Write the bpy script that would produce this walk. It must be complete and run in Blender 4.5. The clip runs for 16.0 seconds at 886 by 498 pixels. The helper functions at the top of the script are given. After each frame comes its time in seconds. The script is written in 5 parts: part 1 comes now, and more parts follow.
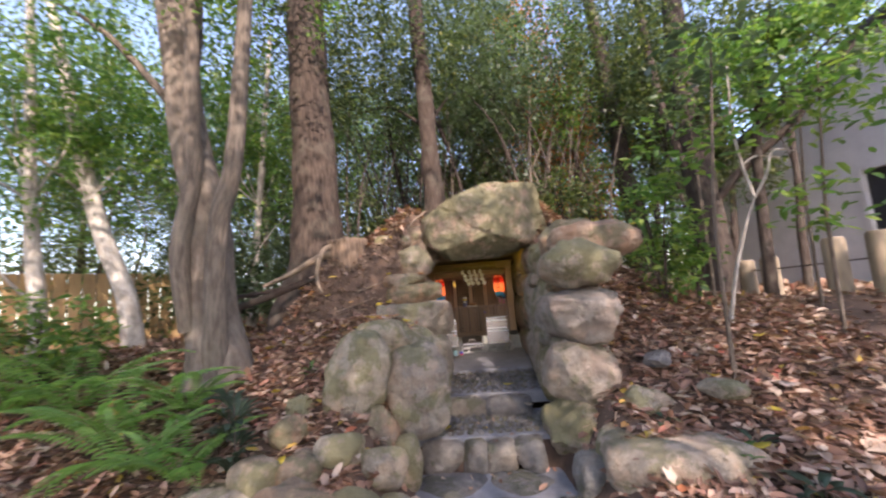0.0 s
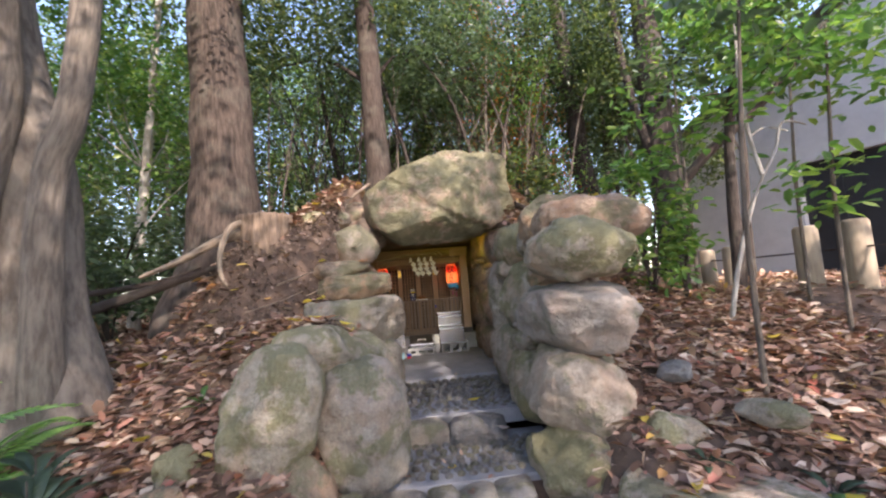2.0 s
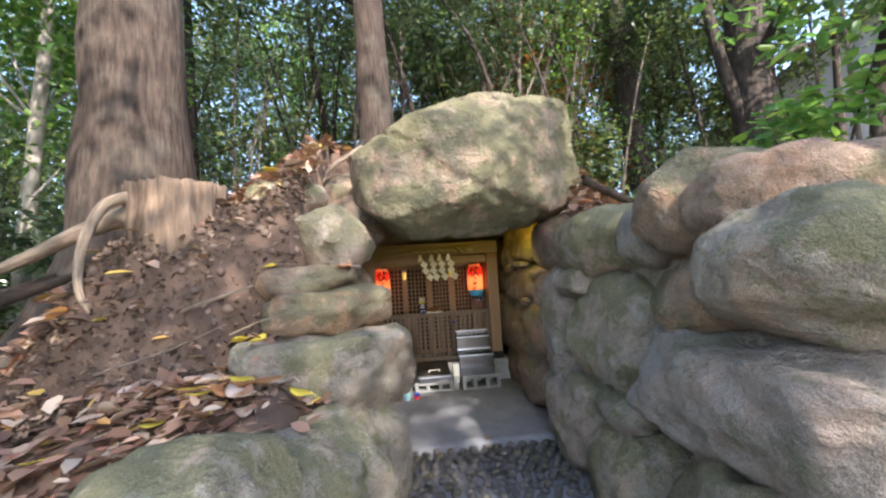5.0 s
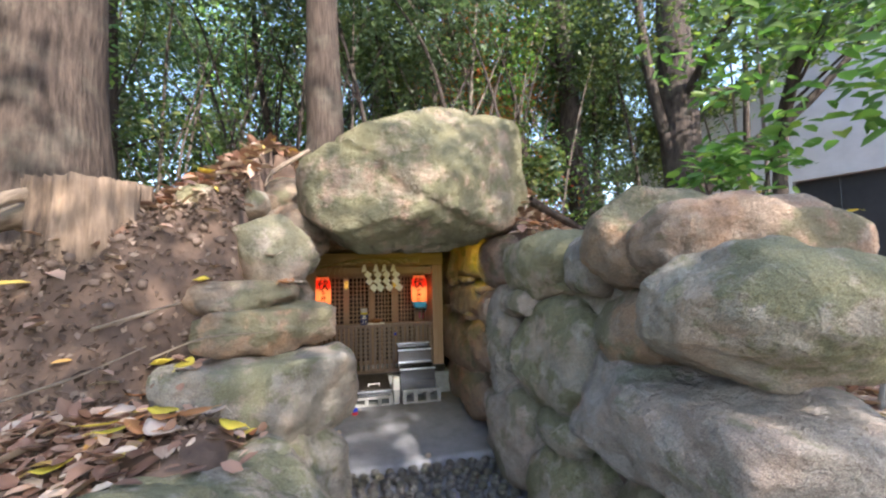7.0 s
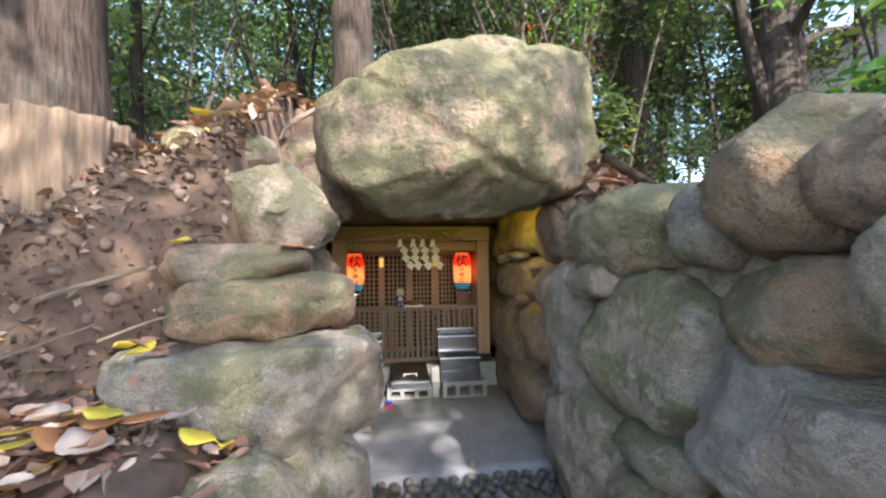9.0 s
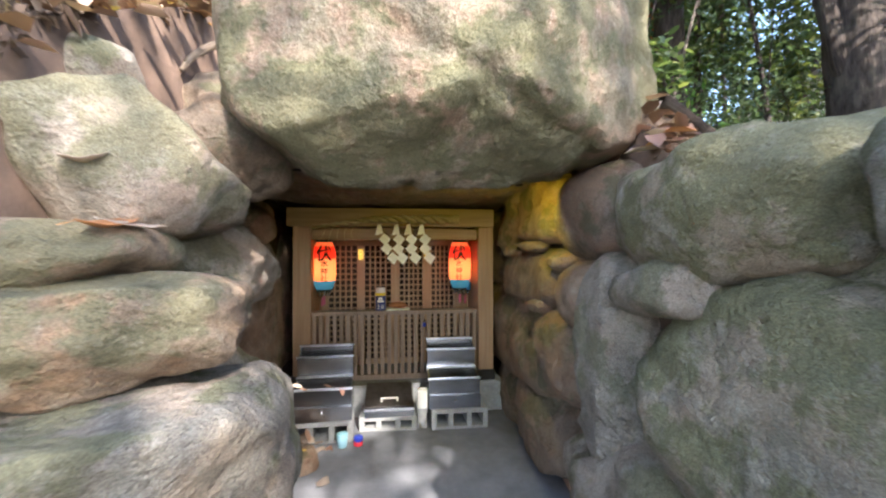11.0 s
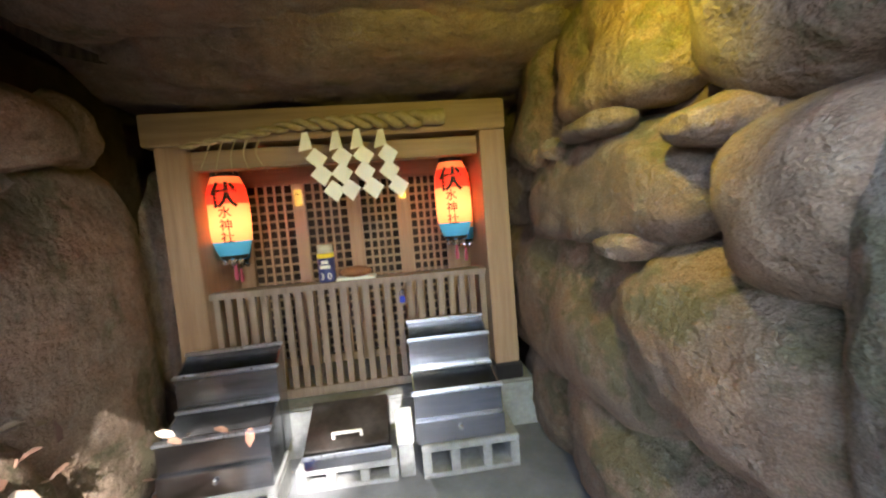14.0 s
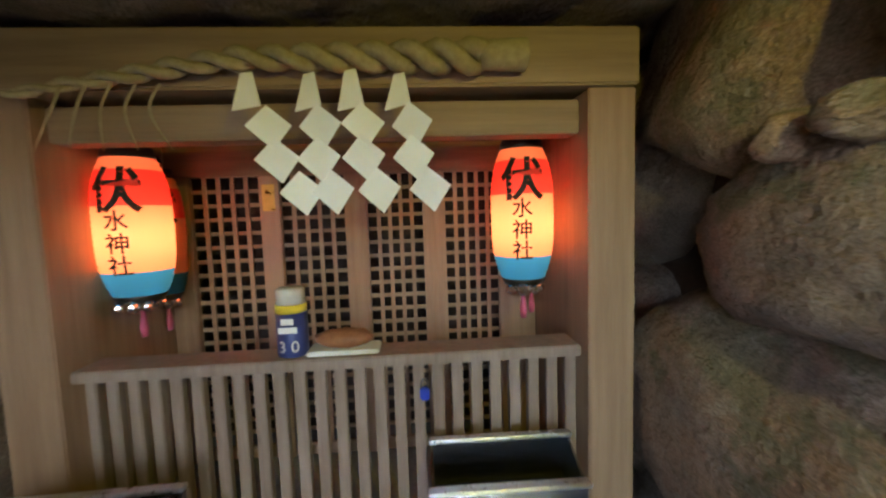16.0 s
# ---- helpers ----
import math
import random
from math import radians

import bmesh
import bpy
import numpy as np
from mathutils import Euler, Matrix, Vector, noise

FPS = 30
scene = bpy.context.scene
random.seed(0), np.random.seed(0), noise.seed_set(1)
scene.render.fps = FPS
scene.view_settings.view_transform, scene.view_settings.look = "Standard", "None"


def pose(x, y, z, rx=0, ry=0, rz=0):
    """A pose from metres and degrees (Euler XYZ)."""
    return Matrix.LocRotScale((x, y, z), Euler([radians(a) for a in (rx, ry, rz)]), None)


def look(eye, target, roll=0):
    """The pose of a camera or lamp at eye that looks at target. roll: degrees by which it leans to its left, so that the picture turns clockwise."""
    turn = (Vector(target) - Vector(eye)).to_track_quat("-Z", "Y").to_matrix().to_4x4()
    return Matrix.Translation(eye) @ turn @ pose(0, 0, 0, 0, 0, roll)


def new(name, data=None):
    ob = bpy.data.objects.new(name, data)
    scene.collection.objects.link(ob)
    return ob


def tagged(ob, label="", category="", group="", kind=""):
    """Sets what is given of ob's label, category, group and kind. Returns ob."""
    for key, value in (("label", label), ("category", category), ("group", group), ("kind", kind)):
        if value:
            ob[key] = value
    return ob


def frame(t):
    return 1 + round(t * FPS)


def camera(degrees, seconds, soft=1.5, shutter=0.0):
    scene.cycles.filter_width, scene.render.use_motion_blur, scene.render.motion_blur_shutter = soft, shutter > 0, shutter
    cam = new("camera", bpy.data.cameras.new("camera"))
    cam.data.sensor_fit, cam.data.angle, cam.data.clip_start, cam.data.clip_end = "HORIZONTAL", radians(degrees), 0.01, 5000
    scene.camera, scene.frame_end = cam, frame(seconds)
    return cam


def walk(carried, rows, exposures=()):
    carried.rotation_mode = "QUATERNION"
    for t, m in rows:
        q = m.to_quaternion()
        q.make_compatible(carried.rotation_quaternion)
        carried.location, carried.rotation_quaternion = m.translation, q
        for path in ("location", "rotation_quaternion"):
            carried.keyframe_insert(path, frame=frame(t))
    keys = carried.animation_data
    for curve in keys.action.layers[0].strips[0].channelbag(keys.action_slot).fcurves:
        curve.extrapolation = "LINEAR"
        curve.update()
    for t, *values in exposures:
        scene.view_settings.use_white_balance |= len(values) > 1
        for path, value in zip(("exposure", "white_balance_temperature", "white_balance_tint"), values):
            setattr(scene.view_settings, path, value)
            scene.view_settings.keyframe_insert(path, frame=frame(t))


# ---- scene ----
# the camera and its walk
cam = camera(94.6, 16.0, soft=2.2, shutter=0.4)
METRES, EYE, TILT, LEAN, TURN = 7.0, 1.4, 0.0, 0.0, 2.4
ROWS = [
    (0.0, 0.0, 0.0, 0.0, 0.52, 7.04, 4.22),
    (0.5, -0.0159, 0.037, 0.0054, -5.72, 5.48, 4.96),
    (1.0, -0.0129, 0.0827, 0.0063, -4.34, 5.19, 4.78),
    (1.5, -0.0101, 0.1165, 0.0066, -5.69, 3.22, 5.71),
    (2.0, -0.0241, 0.162, 0.0105, -8.73, 4.77, 4.31),
    (2.5, -0.0253, 0.2039, 0.0153, -11.76, 3.33, 7.59),
    (3.0, -0.0147, 0.2549, 0.0204, -5.65, 6.7, 5.35),
    (5.5, -0.0133, 0.4233, 0.0484, -10.6, 3.0, 1.45),
    (6.0, -0.0138, 0.4238, 0.0556, -17.91, 4.82, 2.45),
    (6.5, -0.0181, 0.4203, 0.0584, -17.92, 3.5, 1.79),
    (7.0, -0.0203, 0.4215, 0.0562, -16.77, 3.38, 1.14),
    (7.5, -0.0263, 0.4375, 0.0479, -14.25, 2.64, 0.21),
    (8.0, -0.0164, 0.4611, 0.0429, -11.62, 1.31, 0.38),
    (8.5, -0.002, 0.4802, 0.0453, -9.79, 1.65, 0.63),
    (9.0, -0.0005, 0.505, 0.0422, -10.74, 1.57, 0.64),
    (11.5, 0.0449, 0.6615, 0.0428, -9.59, -0.85, -0.02),
    (12.0, 0.0462, 0.7002, 0.0395, -13.47, -3.46, -1.13),
    (12.5, 0.0455, 0.7197, 0.039, -12.09, -5.93, -0.98),
    (13.0, 0.0482, 0.7407, 0.0304, -7.58, -6.33, 2.31),
    (13.5, 0.068, 0.7779, 0.017, -8.51, -3.81, 2.49),
    (14.0, 0.0811, 0.8029, 0.0148, -9.91, -4.65, 4.7),
    (14.5, 0.0809, 0.8322, 0.0111, -9.57, -2.71, 1.5),
    (15.0, 0.0786, 0.8723, 0.0182, -8.23, -6.35, -0.35),
    (15.5, 0.0881, 0.8982, 0.0241, -5.83, -4.15, 1.01),
    (16.0, 0.0893, 0.9332, 0.0275, -6.35, -4.83, 1.88),
]
EXPOSURES = [(0.0, 2.0, 6900, 27), (3.0, 2.4, 6450, 19), (7.0, 2.6, 6250, 15), (9.0, 2.75, 6250, 14), (11.5, 3.2, 6100, 14), (12.5, 3.6, 6100, 14), (13.5, 3.8, 6050, 13), (14.5, 3.75, 5900, 13), (16.0, 3.35, 5500, 11)]
walk(cam, [(t, pose(0, 0, EYE, TILT, LEAN, TURN) @ pose(METRES * x, METRES * y, METRES * z, 90 + pitch, roll, yaw)) for t, x, y, z, yaw, pitch, roll in ROWS], EXPOSURES)

# world and sun
SUN_FROM = Vector((0.28, -1.0, 0.80)).normalized()
world = bpy.data.worlds.new("sky")
scene.world = world
world.use_nodes = True
wn = world.node_tree.nodes
sky = wn.new("ShaderNodeTexSky")
sky.sky_type = "NISHITA"
sky.sun_disc = False
sky.sun_elevation = math.asin(SUN_FROM.z)
sky.sun_rotation = math.atan2(SUN_FROM.x, SUN_FROM.y)
wn["Background"].inputs[1].default_value = 0.15
world.node_tree.links.new(sky.outputs[0], wn["Background"].inputs[0])
sun_data = bpy.data.lights.new("sun", "SUN")
sun_data.energy, sun_data.angle, sun_data.color = 2.6, radians(0.6), (1.0, 0.93, 0.82)
sun = new("sun", sun_data)
sun.matrix_world = look(SUN_FROM * 40, (0, 0, 0))

# ---- materials ----


def material(name):
    m = bpy.data.materials.new(name)
    m.use_nodes = True
    return m, m.node_tree.nodes, m.node_tree.links, m.node_tree.nodes["Principled BSDF"]


def coords(nodes, kind="Object"):
    return nodes.new("ShaderNodeTexCoord").outputs[kind]


def noise_node(nodes, links, vec, scale, detail=6.0, rough=0.6):
    n = nodes.new("ShaderNodeTexNoise")
    n.inputs["Scale"].default_value, n.inputs["Detail"].default_value, n.inputs["Roughness"].default_value = scale, detail, rough
    links.new(vec, n.inputs["Vector"])
    return n.outputs["Fac"]


def ramp(nodes, links, fac, stops):
    r = nodes.new("ShaderNodeValToRGB")
    el = r.color_ramp.elements
    while len(el) < len(stops):
        el.new(0.5)
    for e, (p, c) in zip(el, stops):
        e.position = p
        e.color = (*c, 1) if len(c) == 3 else c
    links.new(fac, r.inputs[0])
    return r.outputs[0]


def mix(nodes, links, fac, a, b, kind="MIX"):
    m = nodes.new("ShaderNodeMix")
    m.data_type, m.blend_type = "RGBA", kind
    for sock, v in ((m.inputs[0], fac), (m.inputs[6], a), (m.inputs[7], b)):
        if isinstance(v, bpy.types.NodeSocket):
            links.new(v, sock)
        elif isinstance(v, (int, float)):
            sock.default_value = v
        else:
            sock.default_value = (*v, 1)
    return m.outputs[2]


def maths(nodes, links, op, a, b=0.0):
    m = nodes.new("ShaderNodeMath")
    m.operation = op
    for sock, v in ((m.inputs[0], a), (m.inputs[1], b)):
        if isinstance(v, bpy.types.NodeSocket):
            links.new(v, sock)
        else:
            sock.default_value = v
    return m.outputs[0]


def bump(nodes, links, height, strength, distance, bsdf):
    b = nodes.new("ShaderNodeBump")
    b.inputs["Strength"].default_value, b.inputs["Distance"].default_value = strength, distance
    links.new(height, b.inputs["Height"])
    links.new(b.outputs[0], bsdf.inputs["Normal"])


def rock_material(name, base, dark, warm, moss, moss_amount, grain=1.0):
    """Granite: grain, iron stains and a thin film of moss and lichen."""
    m, n, l, p = material(name)
    g = n.new("ShaderNodeNewGeometry")
    info = n.new("ShaderNodeObjectInfo")
    shift = n.new("ShaderNodeVectorMath")
    shift.operation = "MULTIPLY_ADD"
    l.new(info.outputs["Random"], shift.inputs[0])
    shift.inputs[1].default_value = (37.0, 23.0, 51.0)
    l.new(g.outputs["Position"], shift.inputs[2])
    vec = shift.outputs[0]
    big = noise_node(n, l, vec, 2.3, 5)
    mid = noise_node(n, l, vec, 11.0, 6)
    fine = noise_node(n, l, vec, 120.0, 3, 0.7)
    speck = noise_node(n, l, vec, 260.0, 1, 0.5)
    c = ramp(n, l, mid, [(0.30, dark), (0.66, base)])
    stain = ramp(n, l, noise_node(n, l, vec, 3.7, 6, 0.7), [(0.48, (0, 0, 0)), (0.60, (1, 1, 1))])
    c = mix(n, l, maths(n, l, "MULTIPLY", stain, 0.6), c, warm)
    up = n.new("ShaderNodeSeparateXYZ")
    l.new(g.outputs["Normal"], up.inputs[0])
    patches = ramp(n, l, big, [(0.40, (0, 0, 0)), (0.60, (1, 1, 1))])
    blots = ramp(n, l, noise_node(n, l, vec, 8.0, 7, 0.7), [(0.38, (0, 0, 0)), (0.62, (1, 1, 1))])
    cover = maths(n, l, "ADD", maths(n, l, "MULTIPLY", patches, 0.8), maths(n, l, "MULTIPLY", up.outputs[2], 0.22))
    cover = maths(n, l, "ADD", cover, maths(n, l, "MULTIPLY", blots, 0.6))
    cover = maths(n, l, "ADD", cover, maths(n, l, "MULTIPLY", info.outputs["Random"], 0.3))
    film = n.new("ShaderNodeMapRange")
    film.inputs[1].default_value, film.inputs[2].default_value = 1.16 - 0.6 * moss_amount, 1.44 - 0.6 * moss_amount
    l.new(cover, film.inputs[0])
    c = mix(n, l, maths(n, l, "MULTIPLY", film.outputs[0], 0.85), c, moss)
    soil = ramp(n, l, noise_node(n, l, vec, 5.3, 7, 0.72), [(0.52, (0, 0, 0)), (0.64, (1, 1, 1))])
    c = mix(n, l, maths(n, l, "MULTIPLY", soil, 0.28), c, (0.12, 0.105, 0.08))
    lichen = ramp(n, l, noise_node(n, l, vec, 13.0, 6, 0.75), [(0.57, (0, 0, 0)), (0.63, (1, 1, 1))])
    c = mix(n, l, maths(n, l, "MULTIPLY", lichen, 0.24), c, (0.47, 0.44, 0.36))
    grainy = ramp(n, l, speck, [(0.38, (0.62, 0.6, 0.58)), (0.55, (1, 1, 1)), (0.68, (1.2, 1.18, 1.15))])
    c = mix(n, l, 0.8 * grain, c, grainy, "MULTIPLY")
    c = mix(n, l, 1.0, c, ramp(n, l, info.outputs["Random"], [(0.0, (0.84, 0.85, 0.88)), (0.5, (1.02, 1.0, 0.96)), (1.0, (1.14, 1.08, 1.0))]), "MULTIPLY")
    l.new(c, p.inputs["Base Color"])
    p.inputs["Roughness"].default_value = 0.88
    p.inputs["Specular IOR Level"].default_value = 0.25
    h = maths(n, l, "ADD", maths(n, l, "MULTIPLY", mid, 2.2), maths(n, l, "MULTIPLY", fine, 0.36 * grain))
    h = maths(n, l, "ADD", h, maths(n, l, "MULTIPLY", noise_node(n, l, vec, 38.0, 5, 0.7), 1.1))
    h = maths(n, l, "ADD", h, maths(n, l, "MULTIPLY", noise_node(n, l, vec, 4.5, 5, 0.6), 3.0))
    bump(n, l, h, 0.95, 0.028, p)
    return m


ROCK = rock_material("granite_mossy", (0.43, 0.385, 0.31), (0.26, 0.225, 0.18), (0.44, 0.33, 0.24), (0.21, 0.205, 0.112), 0.68)
ROCK_PALE = rock_material("granite_pale", (0.47, 0.41, 0.345), (0.29, 0.25, 0.205), (0.47, 0.35, 0.27), (0.23, 0.22, 0.14), 0.28)
ROCK_CAP = rock_material("granite_cap", (0.32, 0.28, 0.21), (0.20, 0.172, 0.128), (0.42, 0.28, 0.21), (0.155, 0.155, 0.088), 0.86)
ROCK_IN = rock_material("granite_inner", (0.40, 0.30, 0.22), (0.24, 0.175, 0.13), (0.38, 0.23, 0.15), (0.19, 0.17, 0.10), 0.30, 0.8)
ROCK_BROWN = rock_material("granite_brown", (0.36, 0.285, 0.21), (0.18, 0.135, 0.10), (0.40, 0.25, 0.15), (0.17, 0.165, 0.10), 0.2, 0.9)
ROCK_GREY = rock_material("granite_grey", (0.27, 0.265, 0.255), (0.13, 0.13, 0.13), (0.24, 0.21, 0.18), (0.15, 0.155, 0.11), 0.3, 0.8)
STEP_STONE = rock_material("step_stone", (0.25, 0.245, 0.235), (0.13, 0.13, 0.125), (0.22, 0.19, 0.16), (0.14, 0.14, 0.10), 0.15, 0.8)
STEP_BUFF = rock_material("step_buff", (0.36, 0.33, 0.28), (0.22, 0.20, 0.17), (0.30, 0.25, 0.20), (0.18, 0.18, 0.12), 0.1, 0.8)


def bark_material(name, light, dark, ridges):
    m, n, l, p = material(name)
    tc = coords(n, "UV")
    mp = n.new("ShaderNodeMapping")
    mp.inputs["Scale"].default_value = (ridges, 4.5, 1)
    l.new(tc, mp.inputs[0])
    a = noise_node(n, l, mp.outputs[0], 1.0, 7, 0.65)
    g = n.new("ShaderNodeNewGeometry")
    b = noise_node(n, l, g.outputs["Position"], 4.0, 5)
    c = ramp(n, l, a, [(0.38, dark), (0.60, light)])
    c = mix(n, l, maths(n, l, "MULTIPLY", ramp(n, l, b, [(0.5, (0, 0, 0)), (0.7, (1, 1, 1))]), 0.35), c, (0.15, 0.14, 0.11))
    l.new(c, p.inputs["Base Color"])
    p.inputs["Roughness"].default_value = 0.9
    p.inputs["Specular IOR Level"].default_value = 0.2
    bump(n, l, a, 0.9, 0.03, p)
    return m


BARK = bark_material("bark_brown", (0.082, 0.060, 0.047), (0.032, 0.024, 0.019), 70)
BARK_GREY = bark_material("bark_grey", (0.20, 0.165, 0.13), (0.10, 0.08, 0.063), 20)
BARK_DARK = bark_material("bark_dark", (0.085, 0.066, 0.055), (0.030, 0.024, 0.021), 34)
BARK_PALE = bark_material("bark_pale", (0.50, 0.46, 0.40), (0.28, 0.25, 0.21), 6)


def leaf_material(name, stops, through_it=0.45, gloss=0.35):
    """Thin leaves that let light through; the colour varies leaf by leaf."""
    m, n, l, p = material(name)
    g = n.new("ShaderNodeNewGeometry")
    c = ramp(n, l, g.outputs["Random Per Island"], stops)
    l.new(c, p.inputs["Base Color"])
    p.inputs["Roughness"].default_value = gloss
    p.inputs["Specular IOR Level"].default_value = 0.35
    tr = n.new("ShaderNodeBsdfTranslucent")
    l.new(mix(n, l, 1.0, c, (1.5, 1.6, 0.9), "MULTIPLY"), tr.inputs[0])
    ms = n.new("ShaderNodeMixShader")
    ms.inputs[0].default_value = through_it
    l.new(p.outputs[0], ms.inputs[1])
    l.new(tr.outputs[0], ms.inputs[2])
    l.new(ms.outputs[0], n["Material Output"].inputs["Surface"])
    return m


LEAF = leaf_material("leaves_green", [(0, (0.035, 0.055, 0.028)), (0.5, (0.062, 0.088, 0.038)), (0.8, (0.10, 0.13, 0.048)), (1, (0.18, 0.19, 0.065))])
LEAF_BRIGHT = leaf_material("leaves_bright", [(0, (0.07, 0.15, 0.05)), (0.6, (0.12, 0.23, 0.06)), (1, (0.24, 0.32, 0.08))])
FERN = leaf_material("fern_green", [(0, (0.12, 0.24, 0.07)), (1, (0.22, 0.36, 0.11))], 0.5)
LEAF_COOL = leaf_material("leaves_cool", [(0, (0.05, 0.078, 0.052)), (0.6, (0.078, 0.115, 0.070)), (1, (0.12, 0.165, 0.09))])
LEAF_RED = leaf_material("leaves_red", [(0, (0.30, 0.07, 0.03)), (0.5, (0.42, 0.13, 0.05)), (1, (0.40, 0.24, 0.08))])
LITTER = leaf_material("leaf_litter", [(0, (0.13, 0.075, 0.055)), (0.3, (0.25, 0.135, 0.09)), (0.55, (0.34, 0.20, 0.14)), (0.75, (0.44, 0.31, 0.23)), (0.9, (0.55, 0.44, 0.34)), (0.97, (0.34, 0.09, 0.06)), (1, (0.60, 0.46, 0.10))], 0.12, 0.5)
CRUMBS = leaf_material("dark_crumbs", [(0, (0.05, 0.033, 0.024)), (0.6, (0.12, 0.08, 0.055)), (1, (0.26, 0.19, 0.14))], 0.05, 0.8)
YELLOW_LEAF = leaf_material("leaf_yellow", [(0, (0.62, 0.47, 0.05)), (1, (0.72, 0.60, 0.12))], 0.2, 0.45)
BROWN_LEAF = leaf_material("leaf_brown", [(0, (0.42, 0.17, 0.06)), (1, (0.48, 0.24, 0.10))], 0.12, 0.5)
PALE_LEAF = leaf_material("leaf_pale", [(0, (0.50, 0.38, 0.30)), (1, (0.56, 0.46, 0.38))], 0.12, 0.55)


def plain_material(name, a, b, scale, rough=0.8, metal=0.0, bump_size=0.004, spec=0.4, stretch=(1, 1, 1), strength=0.5):
    m, n, l, p = material(name)
    g = n.new("ShaderNodeNewGeometry")
    mp = n.new("ShaderNodeMapping")
    mp.inputs["Scale"].default_value = stretch
    l.new(g.outputs["Position"], mp.inputs[0])
    f = noise_node(n, l, mp.outputs[0], scale, 7, 0.65)
    f2 = noise_node(n, l, mp.outputs[0], scale * 0.13, 4)
    c = ramp(n, l, maths(n, l, "ADD", maths(n, l, "MULTIPLY", f, 0.6), maths(n, l, "MULTIPLY", f2, 0.4)), [(0.36, b), (0.62, a)])
    l.new(c, p.inputs["Base Color"])
    l.new(ramp(n, l, f, [(0.3, (rough * 0.85,) * 3), (0.7, (min(1, rough * 1.12),) * 3)]), p.inputs["Roughness"])
    p.inputs["Metallic"].default_value = metal
    p.inputs["Specular IOR Level"].default_value = spec
    bump(n, l, f, strength, bump_size, p)
    return m


SOIL = plain_material("dark_soil", (0.15, 0.10, 0.072), (0.06, 0.041, 0.031), 9, 0.95, 0, 0.03, 0.15)
EARTH = plain_material("root_earth", (0.20, 0.145, 0.11), (0.08, 0.057, 0.044), 14, 0.95, 0, 0.03, 0.15)
FLOOR_MAT = plain_material("worn_concrete_floor", (0.26, 0.262, 0.275), (0.155, 0.157, 0.165), 7, 0.7, 0, 0.004, 0.35)
CONCRETE = plain_material("concrete_block", (0.40, 0.40, 0.385), (0.27, 0.27, 0.26), 40, 0.9, 0, 0.004, 0.2)
PLASTER = plain_material("white_plaster", (0.52, 0.52, 0.525), (0.42, 0.42, 0.43), 3, 0.85, 0, 0.002, 0.3)
DARK_PANEL = plain_material("black_boards", (0.030, 0.032, 0.038), (0.018, 0.02, 0.024), 6, 0.5, 0, 0.002)
ROOF_MAT = plain_material("dark_roof", (0.07, 0.07, 0.07), (0.04, 0.04, 0.045), 12, 0.7)
POST_STONE = plain_material("weathered_post", (0.36, 0.29, 0.20), (0.22, 0.17, 0.12), 20, 0.85, 0, 0.004, 0.3, (1, 1, 0.2))
WOOD = plain_material("cedar_wood", (0.42, 0.275, 0.165), (0.28, 0.17, 0.095), 30, 0.55, 0, 0.0015, 0.35, (1, 1, 0.07))
WOOD_H = plain_material("cedar_wood_beam", (0.36, 0.25, 0.145), (0.22, 0.145, 0.08), 30, 0.55, 0, 0.0015, 0.35, (0.07, 1, 1))
WOOD_GREY = plain_material("weathered_slats", (0.34, 0.26, 0.20), (0.22, 0.16, 0.12), 40, 0.7, 0, 0.0015, 0.25, (1, 1, 0.07))
# the shade inside the shrine is put into this near-black wood colour
SHADE_WOOD = plain_material("shade_darkened_wood", (0.05, 0.032, 0.022), (0.03, 0.02, 0.014), 20, 0.7)
STEEL = plain_material("stainless_steel", (0.47, 0.48, 0.50), (0.33, 0.34, 0.36), 60, 0.24, 1.0, 0.0004, 0.5, (0.06, 1, 1), 0.08)
STEEL_RIM = plain_material("bright_steel_edge", (0.78, 0.80, 0.84), (0.62, 0.64, 0.68), 60, 0.30, 1.0, 0.0004)
STEEL_DARK = plain_material("smoked_steel", (0.20, 0.18, 0.16), (0.12, 0.11, 0.10), 30, 0.38, 0.9, 0.0008)
SOOT = plain_material("soot_interior", (0.06, 0.05, 0.045), (0.03, 0.026, 0.024), 20, 0.8)
PAPER = plain_material("white_paper", (0.80, 0.79, 0.72), (0.74, 0.73, 0.66), 12, 0.8, 0, 0.0008, 0.2)
ROPE = plain_material("straw_rope", (0.46, 0.38, 0.22), (0.30, 0.24, 0.13), 60, 0.85, 0, 0.003, 0.2)
BLACK = plain_material("black_lacquer", (0.02, 0.018, 0.016), (0.012, 0.011, 0.01), 20, 0.4)
GOLD = plain_material("brass", (0.75, 0.50, 0.12), (0.62, 0.40, 0.08), 30, 0.3, 0.85, 0.0005)
CHROME = plain_material("chrome", (0.8, 0.8, 0.82), (0.7, 0.7, 0.72), 30, 0.15, 1.0, 0.0003)
INK = plain_material("black_ink", (0.018, 0.016, 0.015), (0.012, 0.011, 0.01), 40, 0.7)
PINK = plain_material("pink_plastic", (0.62, 0.13, 0.22), (0.50, 0.10, 0.18), 30, 0.5)
BAMBOO = plain_material("tan_fence_boards", (0.40, 0.27, 0.13), (0.24, 0.15, 0.07), 14, 0.75, 0, 0.003, 0.3, (1, 1, 0.1))

# ---- builders ----


def mesh_object(name, verts, faces, mat, parent=None, smooth=False, label=""):
    me = bpy.data.meshes.new(name)
    me.from_pydata([tuple(v) for v in verts], [], [tuple(f) for f in faces])
    me.materials.append(mat)
    if smooth:
        me.polygons.foreach_set("use_smooth", [True] * len(me.polygons))
    ob = new(name, me)
